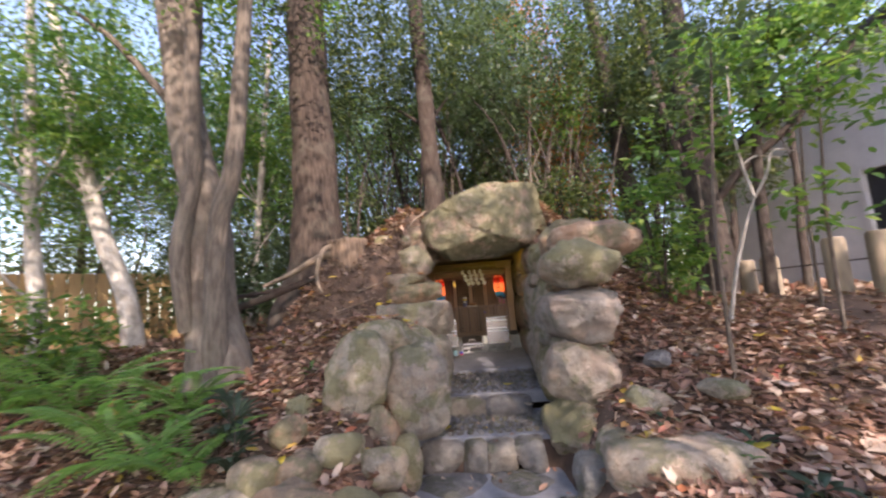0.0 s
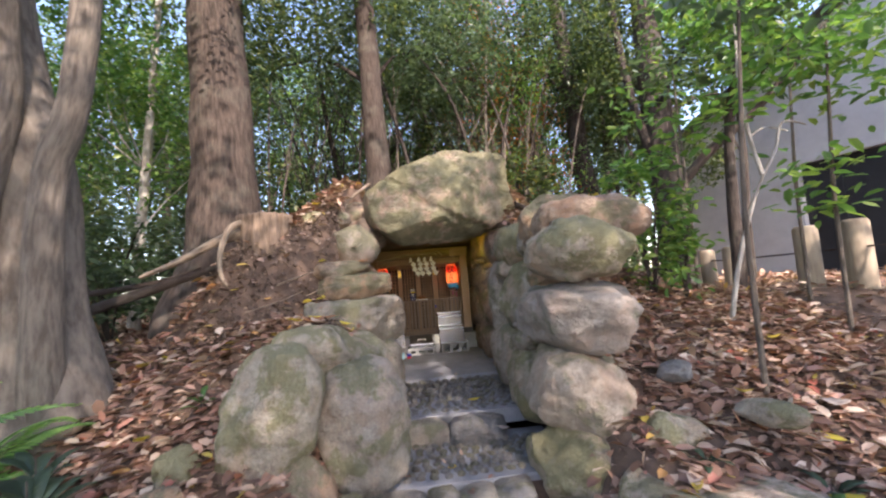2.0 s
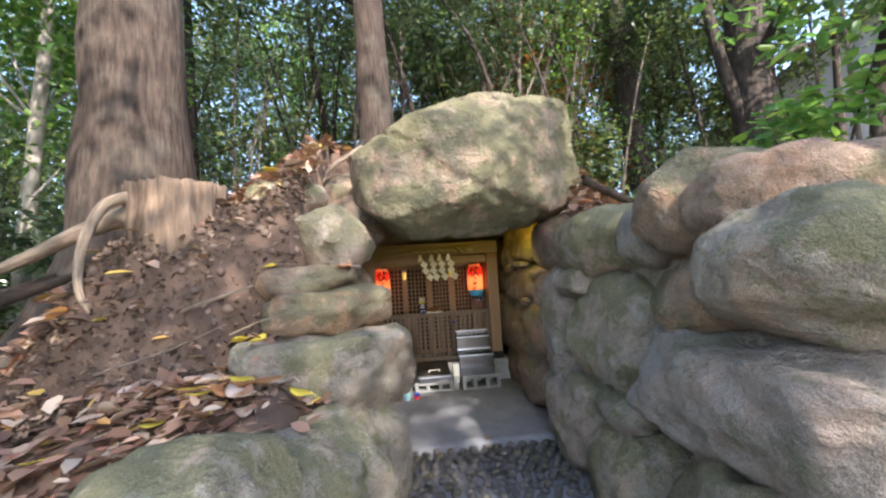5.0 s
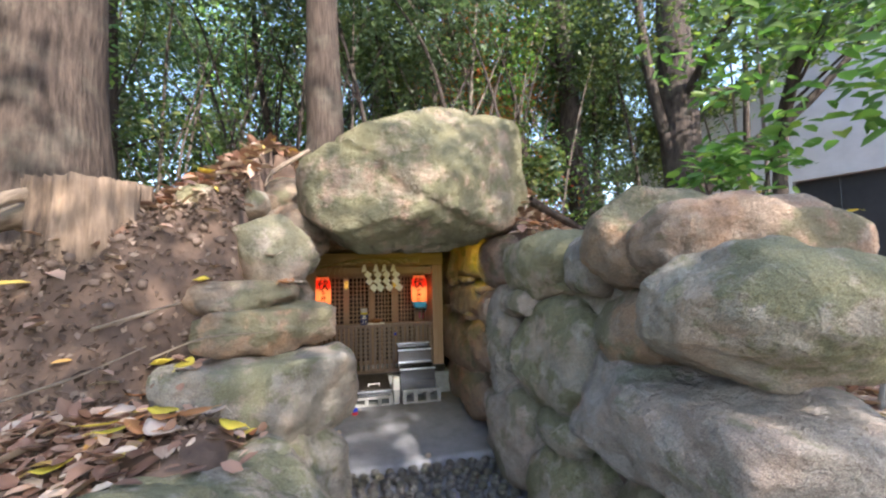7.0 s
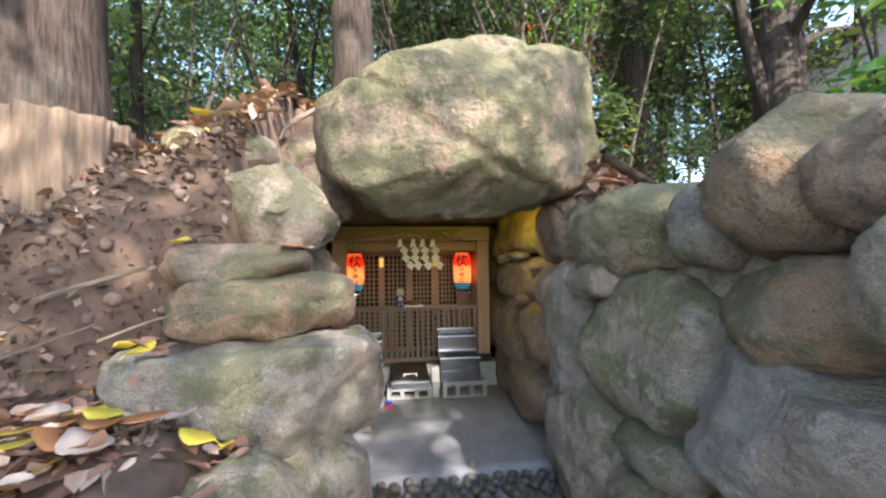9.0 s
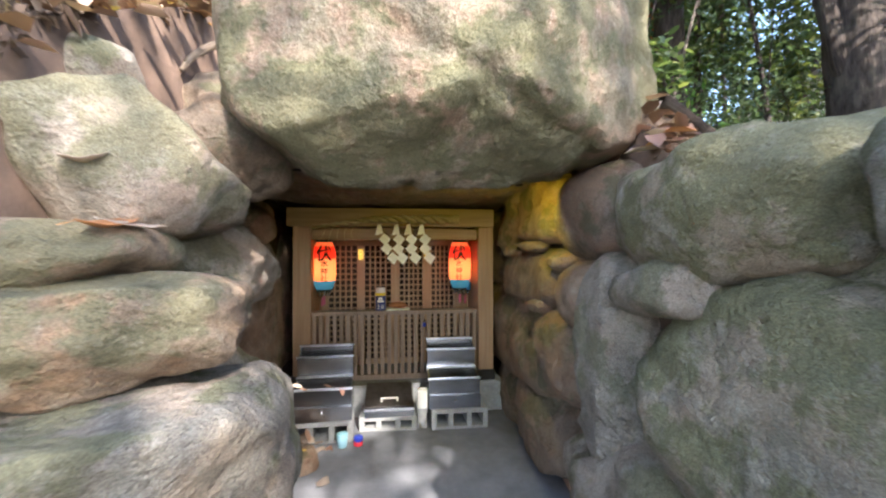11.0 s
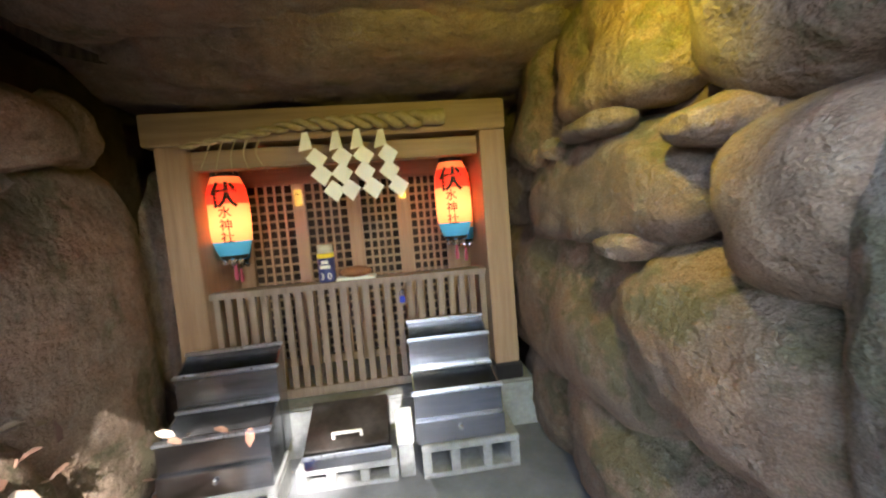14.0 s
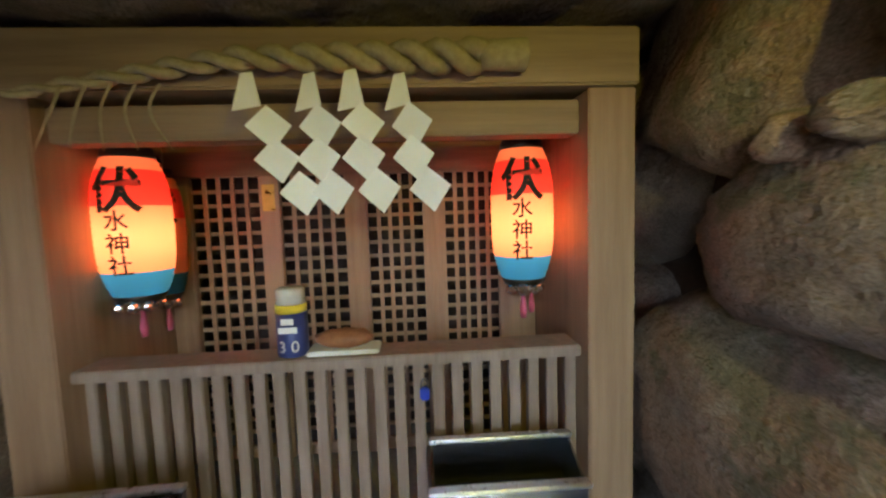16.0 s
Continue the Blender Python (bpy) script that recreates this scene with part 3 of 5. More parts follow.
CUTS = {"pale angular stone beneath the capstone": [((0.80, -0.10, 0.60), 0.66), ((-0.50, 0.0, 0.85), 0.80), ((0.05, -1.0, 0.15), 0.80), ((-0.75, -0.5, -0.3), 0.85), ((0.3, 0, -0.95), 0.82)],
        "flat weathered stone in the wall": [((0.1, -1.0, 0.1), 0.88), ((0.0, -0.2, 1.0), 0.85)], "broad flat-topped mossy boulder": [((0.0, -0.1, 1.0), 0.86), ((0.25, -1.0, 0.0), 0.90)],
        "long squared pale granite block in the stack": [((-0.2, 0.1, 1.0), 0.90), ((-1.0, -0.1, -0.2), 0.90)], "squared granite block in the grotto wall": [((-1.0, 0, 0.1), 0.85)], "squared granite block high in the grotto wall": [((-1.0, 0, 0.1), 0.85)]}
SEAMS = {"large green-tinged granite boulder in the wall": [((0.1, 0.5, 0.85), 0.25, 0.012)], "grey granite boulder leaning on a rusty one": [((0.0, 0.6, 0.8), 0.1, 0.05)],
         "broad mossy granite boulder on top of the stack": [((0.2, 0.95, 0.2), -0.25, 0.025)]}
for first, side in ((100, RIGHT_STONES), (200, LEFT_STONES)):
    for k, (mat, xr, yr, zr, rz, blk, label) in enumerate(side):
        at = [(a + b) / 2 for a, b in (xr, yr, zr)]
        rad = [(b - a) / 2 * 1.01 for a, b in (xr, yr, zr)]
        big = max(rad) > 0.36 and yr[0] < 6.3
        boulder("boulder", at, rad, rz, mat, label, first + k, block=blk, group=WALL, level=5 if big else 4, rough=0.085 if mat is ROCK_BROWN else 0.06, coarse=1.7, facets=8 if mat is ROCK_PALE else 5, cuts=CUTS.get(label, ()), grooves=SEAMS.get(label, ()), lean=14 if label.startswith("leaning") else 0, loose=0.3)

boulder("capstone", (0.37, 6.40, 2.51), (0.96, 0.86, 0.68), 3, ROCK_CAP, "huge mossy granite capstone laid across the grotto mouth", 7, block=3.2, rough=0.026, level=6, facets=0, coarse=0.9,
        cuts=[((-0.58, 0, 0.82), 0.64), ((0.42, -0.15, -0.9), 0.84), ((0.98, 0, 0.12), 0.93), ((-0.7, 0, -0.7), 0.97), ((0, -0.86, 0.5), 0.88), ((-0.3, -0.9, 0.1), 0.90), ((0.55, -0.83, 0.0), 0.88), ((0, 0.48, -0.88), 0.50), ((0.1, -0.2, 0.95), 0.93), ((0.1, -0.6, -0.8), 0.92)],
        grooves=[((0.93, 0.1, -0.35), 0.02, 0.04), ((-0.4, 0, 0.9), -0.35, 0.012)])
for k, (x, y, r) in enumerate([(-0.46, 6.86, 0.11), (-0.60, 7.02, 0.13), (-0.52, 6.62, 0.10)]):
    boulder("boulder", (x, y, 0.45 + r * 0.2), (r * 1.2, r, r * 0.7), 40 * k, ROCK_IN, "small stone on the floor at the foot of the grotto wall", 51 + k)
boulder("ceiling_stone", (0.12, 7.62, 2.27), (1.15, 0.75, 0.21), 0, ROCK_IN, "brown slab of rock roofing the grotto", 31, block=4.0, rough=0.05, level=5, facets=3)
boulder("ceiling_stone", (0.15, 6.98, 2.31), (1.0, 0.42, 0.20), 0, ROCK_IN, "brown slab of rock roofing the grotto", 32, block=3.6, rough=0.06, level=5, facets=3)
boulder("ceiling_stone", (0.12, 8.3, 2.30), (1.25, 0.6, 0.25), 0, ROCK_IN, "brown slab of rock roofing the grotto", 33, block=4.0, rough=0.05, level=4, facets=3)
boulder("boulder", (-0.82, 6.55, 2.14), (0.30, 0.26, 0.16), 80, ROCK_GREY, "dark stone wedged beneath the capstone", 34)
boulder("boulder", (-0.60, 6.18, 2.12), (0.26, 0.26, 0.20), 40, ROCK_BROWN, "brown stone wedged between capstone and bank", 36)
boulder("boulder", (-0.68, 6.62, 2.36), (0.34, 0.34, 0.26), 10, ROCK_BROWN, "brown stone wedged between capstone and bank", 37)
boulder("boulder", (1.20, 6.30, 2.20), (0.30, 0.26, 0.16), 80, ROCK_IN, "dark stone wedged beneath the capstone", 35)
boulder("boulder", (1.45, 3.12, 0.10), (0.54, 0.34, 0.26), -14, ROCK_PALE, "flat pale granite slab beside the path", 41, block=3.6, cuts=[((0, 0, 1), 0.8)])
boulder("boulder", (1.40, 3.65, 0.40), (0.27, 0.20, 0.16), 8, ROCK, "flattish dark mossy stone in the leaves", 42, block=2.4)
boulder("boulder", (1.98, 3.45, 0.54), (0.10, 0.19, 0.08), 30, ROCK, "low mossy stone half buried in leaves", 43, block=2.4)
boulder("boulder", (1.72, 3.95, 0.72), (0.12, 0.10, 0.08), 0, ROCK_GREY, "small grey stone in the leaves", 44)
boulder("boulder", (1.12, 3.42, 0.12), (0.20, 0.20, 0.20), 0, ROCK, "small mossy stone beside the path", 45)
boulder("boulder", (0.92, 3.40, -0.05), (0.17, 0.18, 0.20), 20, ROCK_GREY, "small grey stone at the foot of the stack", 46)
boulder("boulder", (-1.62, 2.92, 0.06), (0.52, 0.26, 0.20), 6, ROCK_PALE, "flat pale stone at the foot of the bank", 47, block=3.0)
for k, (x, y, r) in enumerate([(-0.75, 3.32, 0.17), (-1.02, 3.22, 0.16), (-1.28, 3.05, 0.15), (-0.62, 3.05, 0.14), (-1.55, 2.95, 0.18), (-1.15, 2.62, 0.24), (-0.82, 2.72, 0.17), (-1.75, 2.5, 0.2), (-1.5, 3.4, 0.14)]):
    boulder("boulder", (x, y, hill(x, y) + r * 0.35), (r * 1.2, r, r * 0.9), 30 * k, (ROCK, ROCK, ROCK_BROWN)[k % 3], "small edging stone along the foot of the bank", 60 + k, group="edging stones")

# ---- steps ----


def kerb(at, rad, rz, mat, seed, parent):
    ob = boulder("step_stone", at, rad, rz, mat, "", seed, block=6.0, rough=0.04, level=3, facets=2)
    for key in ("label", "category", "group"):
        if key in ob:
            del ob[key]
    ob.parent = parent
    return ob


for name, z, stones in (("step_1", 0.10, [(-0.32, 4.13, 0.19), (0.00, 4.08, 0.115), (0.24, 4.05, 0.125), (0.50, 4.03, 0.14)]), ("step_2", 0.30, [(-0.03, 4.95, 0.22), (0.42, 4.86, 0.225)])):
    root = thing(name, (0.1, stones[0][1], 0), "rough stone step of rounded kerb stones", "step")
    root["kind"] = "structure"
    for k, (x, y, r) in enumerate(stones):
        kerb((x - 0.1, y - stones[0][1], z - 0.18), (r * 1.16, 0.17, 0.15), -6, (STEP_BUFF, STEP_STONE)[k % 2], 80 + k + int(z * 100), root)
for name, zt, y0, y1 in (("cobbled_tread", 0.085, 4.1, 5.0), ("cobbled_landing", 0.285, 4.95, 6.2)):
    bed = box(name, (-0.70, 1.05, y0, y1, zt - 0.14, zt - (0.012 if zt < 0.2 else 0.008)), FLOOR_MAT, None, "", 0.01)
    tagged(bed, "tread of small grey cobbles set in mortar", "paving", "", "structure")
COBBLE = []
for k in range(5):
    bm = bmesh.new()
    bmesh.ops.create_icosphere(bm, subdivisions=1, radius=1.0)
    for v in bm.verts:
        v.co *= 1 + 0.22 * noise.noise(v.co * 1.1 + Vector((k * 9, 0, 0)))
        v.co = Vector((v.co.x * 0.042, v.co.y * 0.036, v.co.z * 0.028))
    me = bpy.data.meshes.new("cobble")
    bm.to_mesh(me)
    bm.free()
    me.polygons.foreach_set("use_smooth", [True] * len(me.polygons))
    me.materials.append(STEP_STONE)
    COBBLE.append(me)
rnd = random.Random(4)
for name, zt, y0, y1 in (("cobbled_tread", 0.076, 4.22, 4.84), ("cobbled_landing", 0.268, 5.06, 6.14)):
    y, row = y0, 0
    while y < y1:
        x = -0.60 + (row % 2) * 0.04
        while x < 0.92:
            c = new("cobble", COBBLE[rnd.randrange(5)])
            c.matrix_basis = pose(x + rnd.uniform(-0.012, 0.012), y + rnd.uniform(-0.01, 0.01), zt + rnd.uniform(-0.006, 0.006) + 0.045 * ease(5.1, 6.1, y), 0, 0, rnd.uniform(0, 360))
            c.parent = bpy.data.objects[name]
            x += 0.088 if row % 3 else 0.094
        y += 0.070
        row += 1
tagged(box("path_bed", (-0.78, 1.02, -2.0, 3.98, -0.40, -0.185), FLOOR_MAT, None, "", 0.01), "grey mortar bed of the paved path", "paving", "", "structure")
paving = thing("paving", (0.1, 3.2, -0.20), "irregular grey flagstones before the steps", "paving")
paving["kind"] = "structure"
for k, (x, y, rx, ry) in enumerate([(-0.22, 3.72, 0.30, 0.24), (0.38, 3.70, 0.27, 0.24), (-0.30, 3.18, 0.25, 0.26), (0.22, 3.16, 0.24, 0.27), (0.72, 3.15, 0.22, 0.25), (-0.2, 2.6, 0.3, 0.26), (0.4, 2.58, 0.26, 0.26), (-0.25, 2.0, 0.3, 0.28), (0.35, 1.98, 0.27, 0.28), (0.0, 1.35, 0.34, 0.3), (0.6, 1.3, 0.2, 0.28), (-0.2, 0.6, 0.3, 0.33), (0.42, 0.6, 0.28, 0.33), (0.1, -0.2, 0.45, 0.35)]):
    s = boulder("flagstone", (x - 0.1, y - 3.2, 0.0), (rx, ry, 0.05), 8 * (k % 3) - 8, STEP_STONE, "", 90 + k, block=4.5, rough=0.03, level=3, facets=5)
    for key in ("label", "category", "group"):
        if key in s:
            del s[key]
    s.parent = paving

# ---- the shrine ----
FY = 7.62
shrine = thing("shrine", (0.12, FY, 0.36), "small cedar shrine front with lattice doors inside the grotto", "shrine")


def sbox(name, ext, mat, label="", bevel=0.004, parent=None):
    x0, x1, y0, y1, z0, z1 = ext
    return box(name, (x0 - 0.12, x1 - 0.12, y0 - FY, y1 - FY, z0 - 0.36, z1 - 0.36), mat, parent or shrine, label, bevel)


sbox("platform", (-0.72, 0.98, 7.52, 8.42, 0.40, 0.68), CONCRETE, "grey rendered plinth", 0.012)
for x0, x1 in ((-0.635, -0.505), (0.785, 0.905)):
    sbox("post", (x0, x1, 7.55, 7.69, 0.76, 1.89), WOOD)
    sbox("post_base", (x0 - 0.012, x1 + 0.012, 7.535, 7.705, 0.68, 0.76), BLACK, "dark base block", 0.006)
sbox("beam", (-0.68, 0.91, 7.54, 7.70, 1.893, 2.03), WOOD_H, "", 0.006)
sbox("beam", (-0.512, 0.782, 7.60, 7.68, 1.79, 1.875), WOOD_H)
railing = sbox("railing", (-0.51, 0.78, 7.585, 7.70, 1.205, 1.235), WOOD_GREY, "weathered slatted railing")
count = 25
for i in range(count):
    x = -0.495 + i * (1.26 / (count - 1))
    sbox("slat", (x - 0.015, x + 0.015, 7.625, 7.655, 0.735, 1.2045), WOOD_GREY, "", 0.003, None)
sbox("lower_rail", (-0.51, 0.78, 7.62, 7.66, 0.69, 0.734), WOOD_GREY)
LY = 8.08
sbox("side_wall", (-0.56, -0.53, 7.70, 8.12, 0.69, 1.89), WOOD)
sbox("side_wall", (0.80, 0.83, 7.70, 8.12, 0.69, 1.89), WOOD)
# surfaces behind the lattice, coloured dark for the shade within
sbox("back_wall", (-0.62, 0.90, 8.28, 8.31, 0.69, 1.95), SHADE_WOOD)
sbox("soffit", (-0.62, 0.90, 7.705, 8.31, 1.955, 1.975), SHADE_WOOD)
sbox("head_board", (-0.53, 0.80, LY, LY + 0.03, 1.75, 1.95), WOOD_H)
panels = [(-0.447, -0.204), (-0.134, 0.096), (0.177, 0.381), (0.464, 0.664)]
edges = [-0.53] + [e for p in panels for e in p] + [0.80]
for a, b in zip(edges[0::2], edges[1::2]):
    sbox("stile", (a, b, LY - 0.01, LY + 0.025, 0.69, 1.75), WOOD)
for a, b in panels:
    lattice = sbox("lattice_panel", (a, b, LY + 0.004, LY + 0.022, 0.69, 0.74), WOOD_H, "lattice door panel")
    cols = 5
    for c in range(1, cols):
        x = a + (b - a) * c / cols
        sbox("lattice_bar", (x - 0.007, x + 0.007, LY + 0.004, LY + 0.012, 0.74, 1.75), WOOD, "", 0)
    for r in range(1, 20):
        z = 0.74 + r * 0.0505
        sbox("lattice_bar", (a, b, LY + 0.013, LY + 0.021, z - 0.007, z + 0.007), WOOD_H, "", 0)
for x in (-0.169, 0.42):
    sbox("door_tag", (x - 0.022, x + 0.022, LY - 0.016, LY - 0.0105, 1.625, 1.72), GOLD, "yellow brass tag", 0.002)


def lamp_cloth():
    """Paper of a lantern: red band above, cream body, blue foot; it lets the bulb's light through."""
    m, n, l, p = material("lantern_paper")
    tc = n.new("ShaderNodeTexCoord")
    sep = n.new("ShaderNodeSeparateXYZ")
    l.new(tc.outputs["Object"], sep.inputs[0])
    z = maths(n, l, "MULTIPLY", sep.outputs[2], 2.5)
    r = n.new("ShaderNodeValToRGB")
    r.color_ramp.interpolation = "CONSTANT"
    el = r.color_ramp.elements
    el[0].position, el[0].color = 0.0, (0.03, 0.24, 0.55, 1)
    el[1].position, el[1].color = 0.17, (0.86, 0.36, 0.17, 1)
    a = el.new(0.62)
    a.color = (0.85, 0.06, 0.03, 1)
    b = el.new(0.86)
    b.color = (0.86, 0.36, 0.17, 1)
    l.new(z, r.inputs[0])
    l.new(r.outputs[0], p.inputs["Base Color"])
    p.inputs["Roughness"].default_value = 0.6
    tr = n.new("ShaderNodeBsdfTranslucent")
    l.new(r.outputs[0], tr.inputs[0])
    ms = n.new("ShaderNodeMixShader")
    ms.inputs[0].default_value = 0.36
    l.new(p.outputs[0], ms.inputs[1])
    l.new(tr.outputs[0], ms.inputs[2])
    l.new(ms.outputs[0], n["Material Output"].inputs["Surface"])
    return m


LANTERN = lamp_cloth()


def lettering(name, text, size, mat, parent, m, bold=0.018):
    cu = bpy.data.curves.new(name, "FONT")
    cu.body, cu.size, cu.align_x, cu.align_y, cu.extrude, cu.offset = text, size, "CENTER", "CENTER", 0.0004, size * bold
    tmp = bpy.data.objects.new(name, cu)
    scene.collection.objects.link(tmp)
    dg = bpy.context.evaluated_depsgraph_get()
    me = bpy.data.meshes.new_from_object(tmp.evaluated_get(dg))
    bpy.data.objects.remove(tmp)
    me.materials.clear()
    me.materials.append(mat)
    return me


def wrap(me, radius_at, z0, lift=0.0014):
    """Lay a flat text mesh on a lantern's round front."""
    for v in me.vertices:
        z = z0 + v.co.y
        r = radius_at(z) + lift + v.co.z
        a = v.co.x / radius_at(z)
        v.co = (r * math.sin(a), -r * math.cos(a), z)


def lantern(at, radius, lit, rz, label):
    root = thing("paper_lantern", at, label, "lantern", "shrine lanterns", rz)
    H = 0.38
    def radius_at(z):
        t = max(-1.0, min(1.0, (z / H - 0.5) * 2))
        return radius * (1 - 0.32 * abs(t) ** 3.2)
    prof = []
    steps = 44
    for i in range(steps + 1):
        z = H * i / steps
        prof.append((radius_at(z) + (0.0012 if i % 2 else -0.0012), z))
    bm = lathe_bm(prof, 32)
    bmesh.ops.delete(bm, geom=[f for f in bm.faces if len(f.verts) > 4], context="FACES_ONLY")
    part("shade", bm, LANTERN, root, "ribbed paper shade, red above and blue below", True)
    part("top_cap", lathe_bm([(radius * 0.66, H - 0.002), (radius * 0.70, H + 0.006), (radius * 0.62, H + 0.03), (radius * 0.2, H + 0.034)], 28), BLACK, root, "black rim", True)
    part("bottom_cap", lathe_bm([(radius * 0.3, -0.022), (radius * 0.6, -0.018), (radius * 0.70, 0.0), (radius * 0.62, 0.004)], 28), BLACK, root, "black rim", True)
    for sx in (-0.035, 0.0, 0.035):
        d = bmesh.new()
        bmesh.ops.create_icosphere(d, subdivisions=2, radius=0.016 if sx else 0.022, matrix=Matrix.Translation((sx, -radius * 0.55, -0.028)))
        part("foot_bead", d, CHROME, root, "silvery bead", False)
    d = bmesh.new()
    bmesh.ops.create_icosphere(d, subdivisions=2, radius=0.026, matrix=Matrix.Translation((0, -radius * 0.5, H + 0.045)) @ Matrix.Diagonal((1, 0.6, 1.1, 1)))
    part("crest", d, CHROME, root, "round silvery crest", False)
    part("tassel", lathe_bm([(0.008, -0.125), (0.011, -0.10), (0.006, -0.06), (0.004, -0.02)], 10), PINK, root, "pink tassel", True)
    for text, size, zc in (("伏", 0.125, H * 0.74), ("水", 0.058, H * 0.54), ("神", 0.058, H * 0.38), ("社", 0.058, H * 0.225)):
        me = lettering("writing", text, size, INK, root, None, 0.025 if size > 0.1 else 0.013)
        wrap(me, radius_at, zc)
        ob = new("writing", me)
        ob.parent = root
        ob["label"] = "black brushed characters"
    if lit:
        bulb = bpy.data.lights.new("bulb", "POINT")
        bulb.energy, bulb.color, bulb.shadow_soft_size = lit, (1.0, 0.56, 0.27), 0.05
        lo = new("bulb_light", bulb)
        lo.location = (at[0], at[1], at[2] + 0.16)
    return root


lantern((-0.438, 7.765, 1.395), 0.094, 0.37, 8, "lit paper lantern with red and blue bands and black characters")
lantern((0.672, 7.765, 1.395), 0.092, 0.37, -14, "lit paper lantern with red and blue bands and black characters")
lantern((-0.485, 7.965, 1.36), 0.070, 0.0, 20, "paper lantern hanging behind a lit one")
lantern((0.755, 7.965, 1.36), 0.070, 0.0, -25, "paper lantern hanging behind a lit one")

# lamp in the recess behind the capstone
recess = bpy.data.lights.new("recess_lamp", "SPOT")
recess.energy, recess.color, recess.shadow_soft_size, recess.spot_size, recess.spot_blend = 1.55, (1.0, 0.84, 0.04), 0.015, radians(150), 0.7
recess_ob = new("recess_lamp", recess)
recess_ob.matrix_world = look((0.70, 6.24, 1.985), (0.80, 6.90, 1.66))
fixture = thing("spotlight", (0.69, 6.215, 1.99), "small dark spotlight tucked beneath the rock ceiling", "spotlight")
part("housing", lathe_bm([(0.014, 0.012), (0.018, 0.016), (0.018, 0.05), (0.008, 0.12)], 14), BLACK, fixture, "", True)

# ---- offerings before the shrine ----


def concrete_block(at, height, rz=0):
    """A hollow block lying on its side, holes to the front."""
    root = thing("concrete_block", at, "hollow grey concrete block on the grotto floor", "concrete block", "concrete blocks", rz)
    L, D = 0.40, 0.24
    part("face_slab", box_bm(-L / 2, L / 2, -D / 2, D / 2, height - 0.030, height, 0.004), CONCRETE, root)
    part("face_slab", box_bm(-L / 2, L / 2, -D / 2, D / 2, 0, 0.020, 0.004), CONCRETE, root)
    for c in (-L / 2 + 0.018, -0.066, 0.066, L / 2 - 0.018):
        part("web", box_bm(c - 0.018, c + 0.018, -D / 2 + 0.002, D / 2 - 0.002, 0.0202, height - 0.0302, 0.003), CONCRETE, root)
    return root


concrete_block((-0.36, 7.22, FLOOR_Z), 0.14, 2)
concrete_block((0.08, 7.36, FLOOR_Z), 0.10, -2)
concrete_block((0.58, 7.33, FLOOR_Z), 0.14, -1)


def candle_stand(at, w, rz, label):
    """Two-tier steel candle stand: a low front box and a taller back box, open above, with bright folded rims."""
    root = thing("candle_stand", at, label, "candle stand", "steel candle stands", rz)
    t = 0.006
    for nm, y0, y1, zf, zb in (("front_box", -0.10, 0.085, 0.20, 0.235), ("back_box", 0.09, 0.225, 0.365, 0.42)):
        ob = part(nm, box_bm(-w / 2, w / 2, y0, y0 + t, 0, zf, 0.001), STEEL, root)
        part("back_panel", box_bm(-w / 2, w / 2, y1 - t, y1, 0, zb, 0.001), STEEL, ob)
        for sx in (-1, 1):
            bm = bmesh.new()
            x0, x1 = sorted((sx * w / 2, sx * (w / 2 - t)))
            v = [bm.verts.new(p) for x in (x0, x1) for p in ((x, y0 + t, 0), (x, y1 - t, 0), (x, y1 - t, zb), (x, y0 + t, zf))]
            for q in ((0, 1, 2, 3), (7, 6, 5, 4), (0, 4, 5, 1), (1, 5, 6, 2), (2, 6, 7, 3), (3, 7, 4, 0)):
                bm.faces.new([v[i] for i in q])
            bmesh.ops.recalc_face_normals(bm, faces=bm.faces[:])
            part("side_panel", bm, STEEL, ob)
        part("rim", box_bm(-w / 2 - 0.008, w / 2 + 0.008, y0 - 0.008, y0 + 0.022, zf + 0.001, zf + 0.012, 0.003), STEEL_RIM, ob, "bright folded steel rim")
        part("rim", box_bm(-w / 2 - 0.004, w / 2 + 0.004, y1 - 0.022, y1 + 0.004, zb + 0.001, zb + 0.013, 0.003), STEEL_RIM, ob, "bright folded steel rim")
        part("soot_tray", box_bm(-w / 2 + t + 0.002, w / 2 - t - 0.002, y0 + t + 0.002, y1 - t - 0.002, zf - 0.07, zf - 0.06, 0.0), SOOT, ob, "sooty tray")
    part("drawer", box_bm(-w / 2 - 0.004, w / 2 + 0.004, -0.118, -0.1015, 0.004, 0.098, 0.003), STEEL, root, "plain steel drawer front")
    part("knob", lathe_bm([(0.006, 0), (0.010, 0.004), (0.010, 0.010), (0.004, 0.014)], 12), CHROME, root).matrix_basis = pose(0, -0.118, 0.06, 90)
    return root


candle_stand((0.545, 7.335, FLOOR_Z + 0.14), 0.36, -1, "two-tier stainless steel candle stand on a concrete block")
candle_stand((-0.355, 7.215, FLOOR_Z + 0.14), 0.375, 2, "two-tier stainless steel candle stand flecked with sun")

# incense box with a dark sloping lid
z0 = FLOOR_Z + 0.10
burner = thing("incense_box", (0.085, 7.36, z0), "low steel incense box with a dark sloping lid and pale handle", "incense box")
bm = bmesh.new()
w, d = 0.34, 0.26
v = [bm.verts.new(p) for x in (-w / 2, w / 2) for p in ((x, -d / 2, 0), (x, d / 2, 0), (x, d / 2, 0.155), (x, -d / 2, 0.06))]
for q in ((0, 1, 2, 3), (7, 6, 5, 4), (0, 4, 5, 1), (1, 5, 6, 2), (2, 6, 7, 3), (3, 7, 4, 0)):
    bm.faces.new([v[i] for i in q])
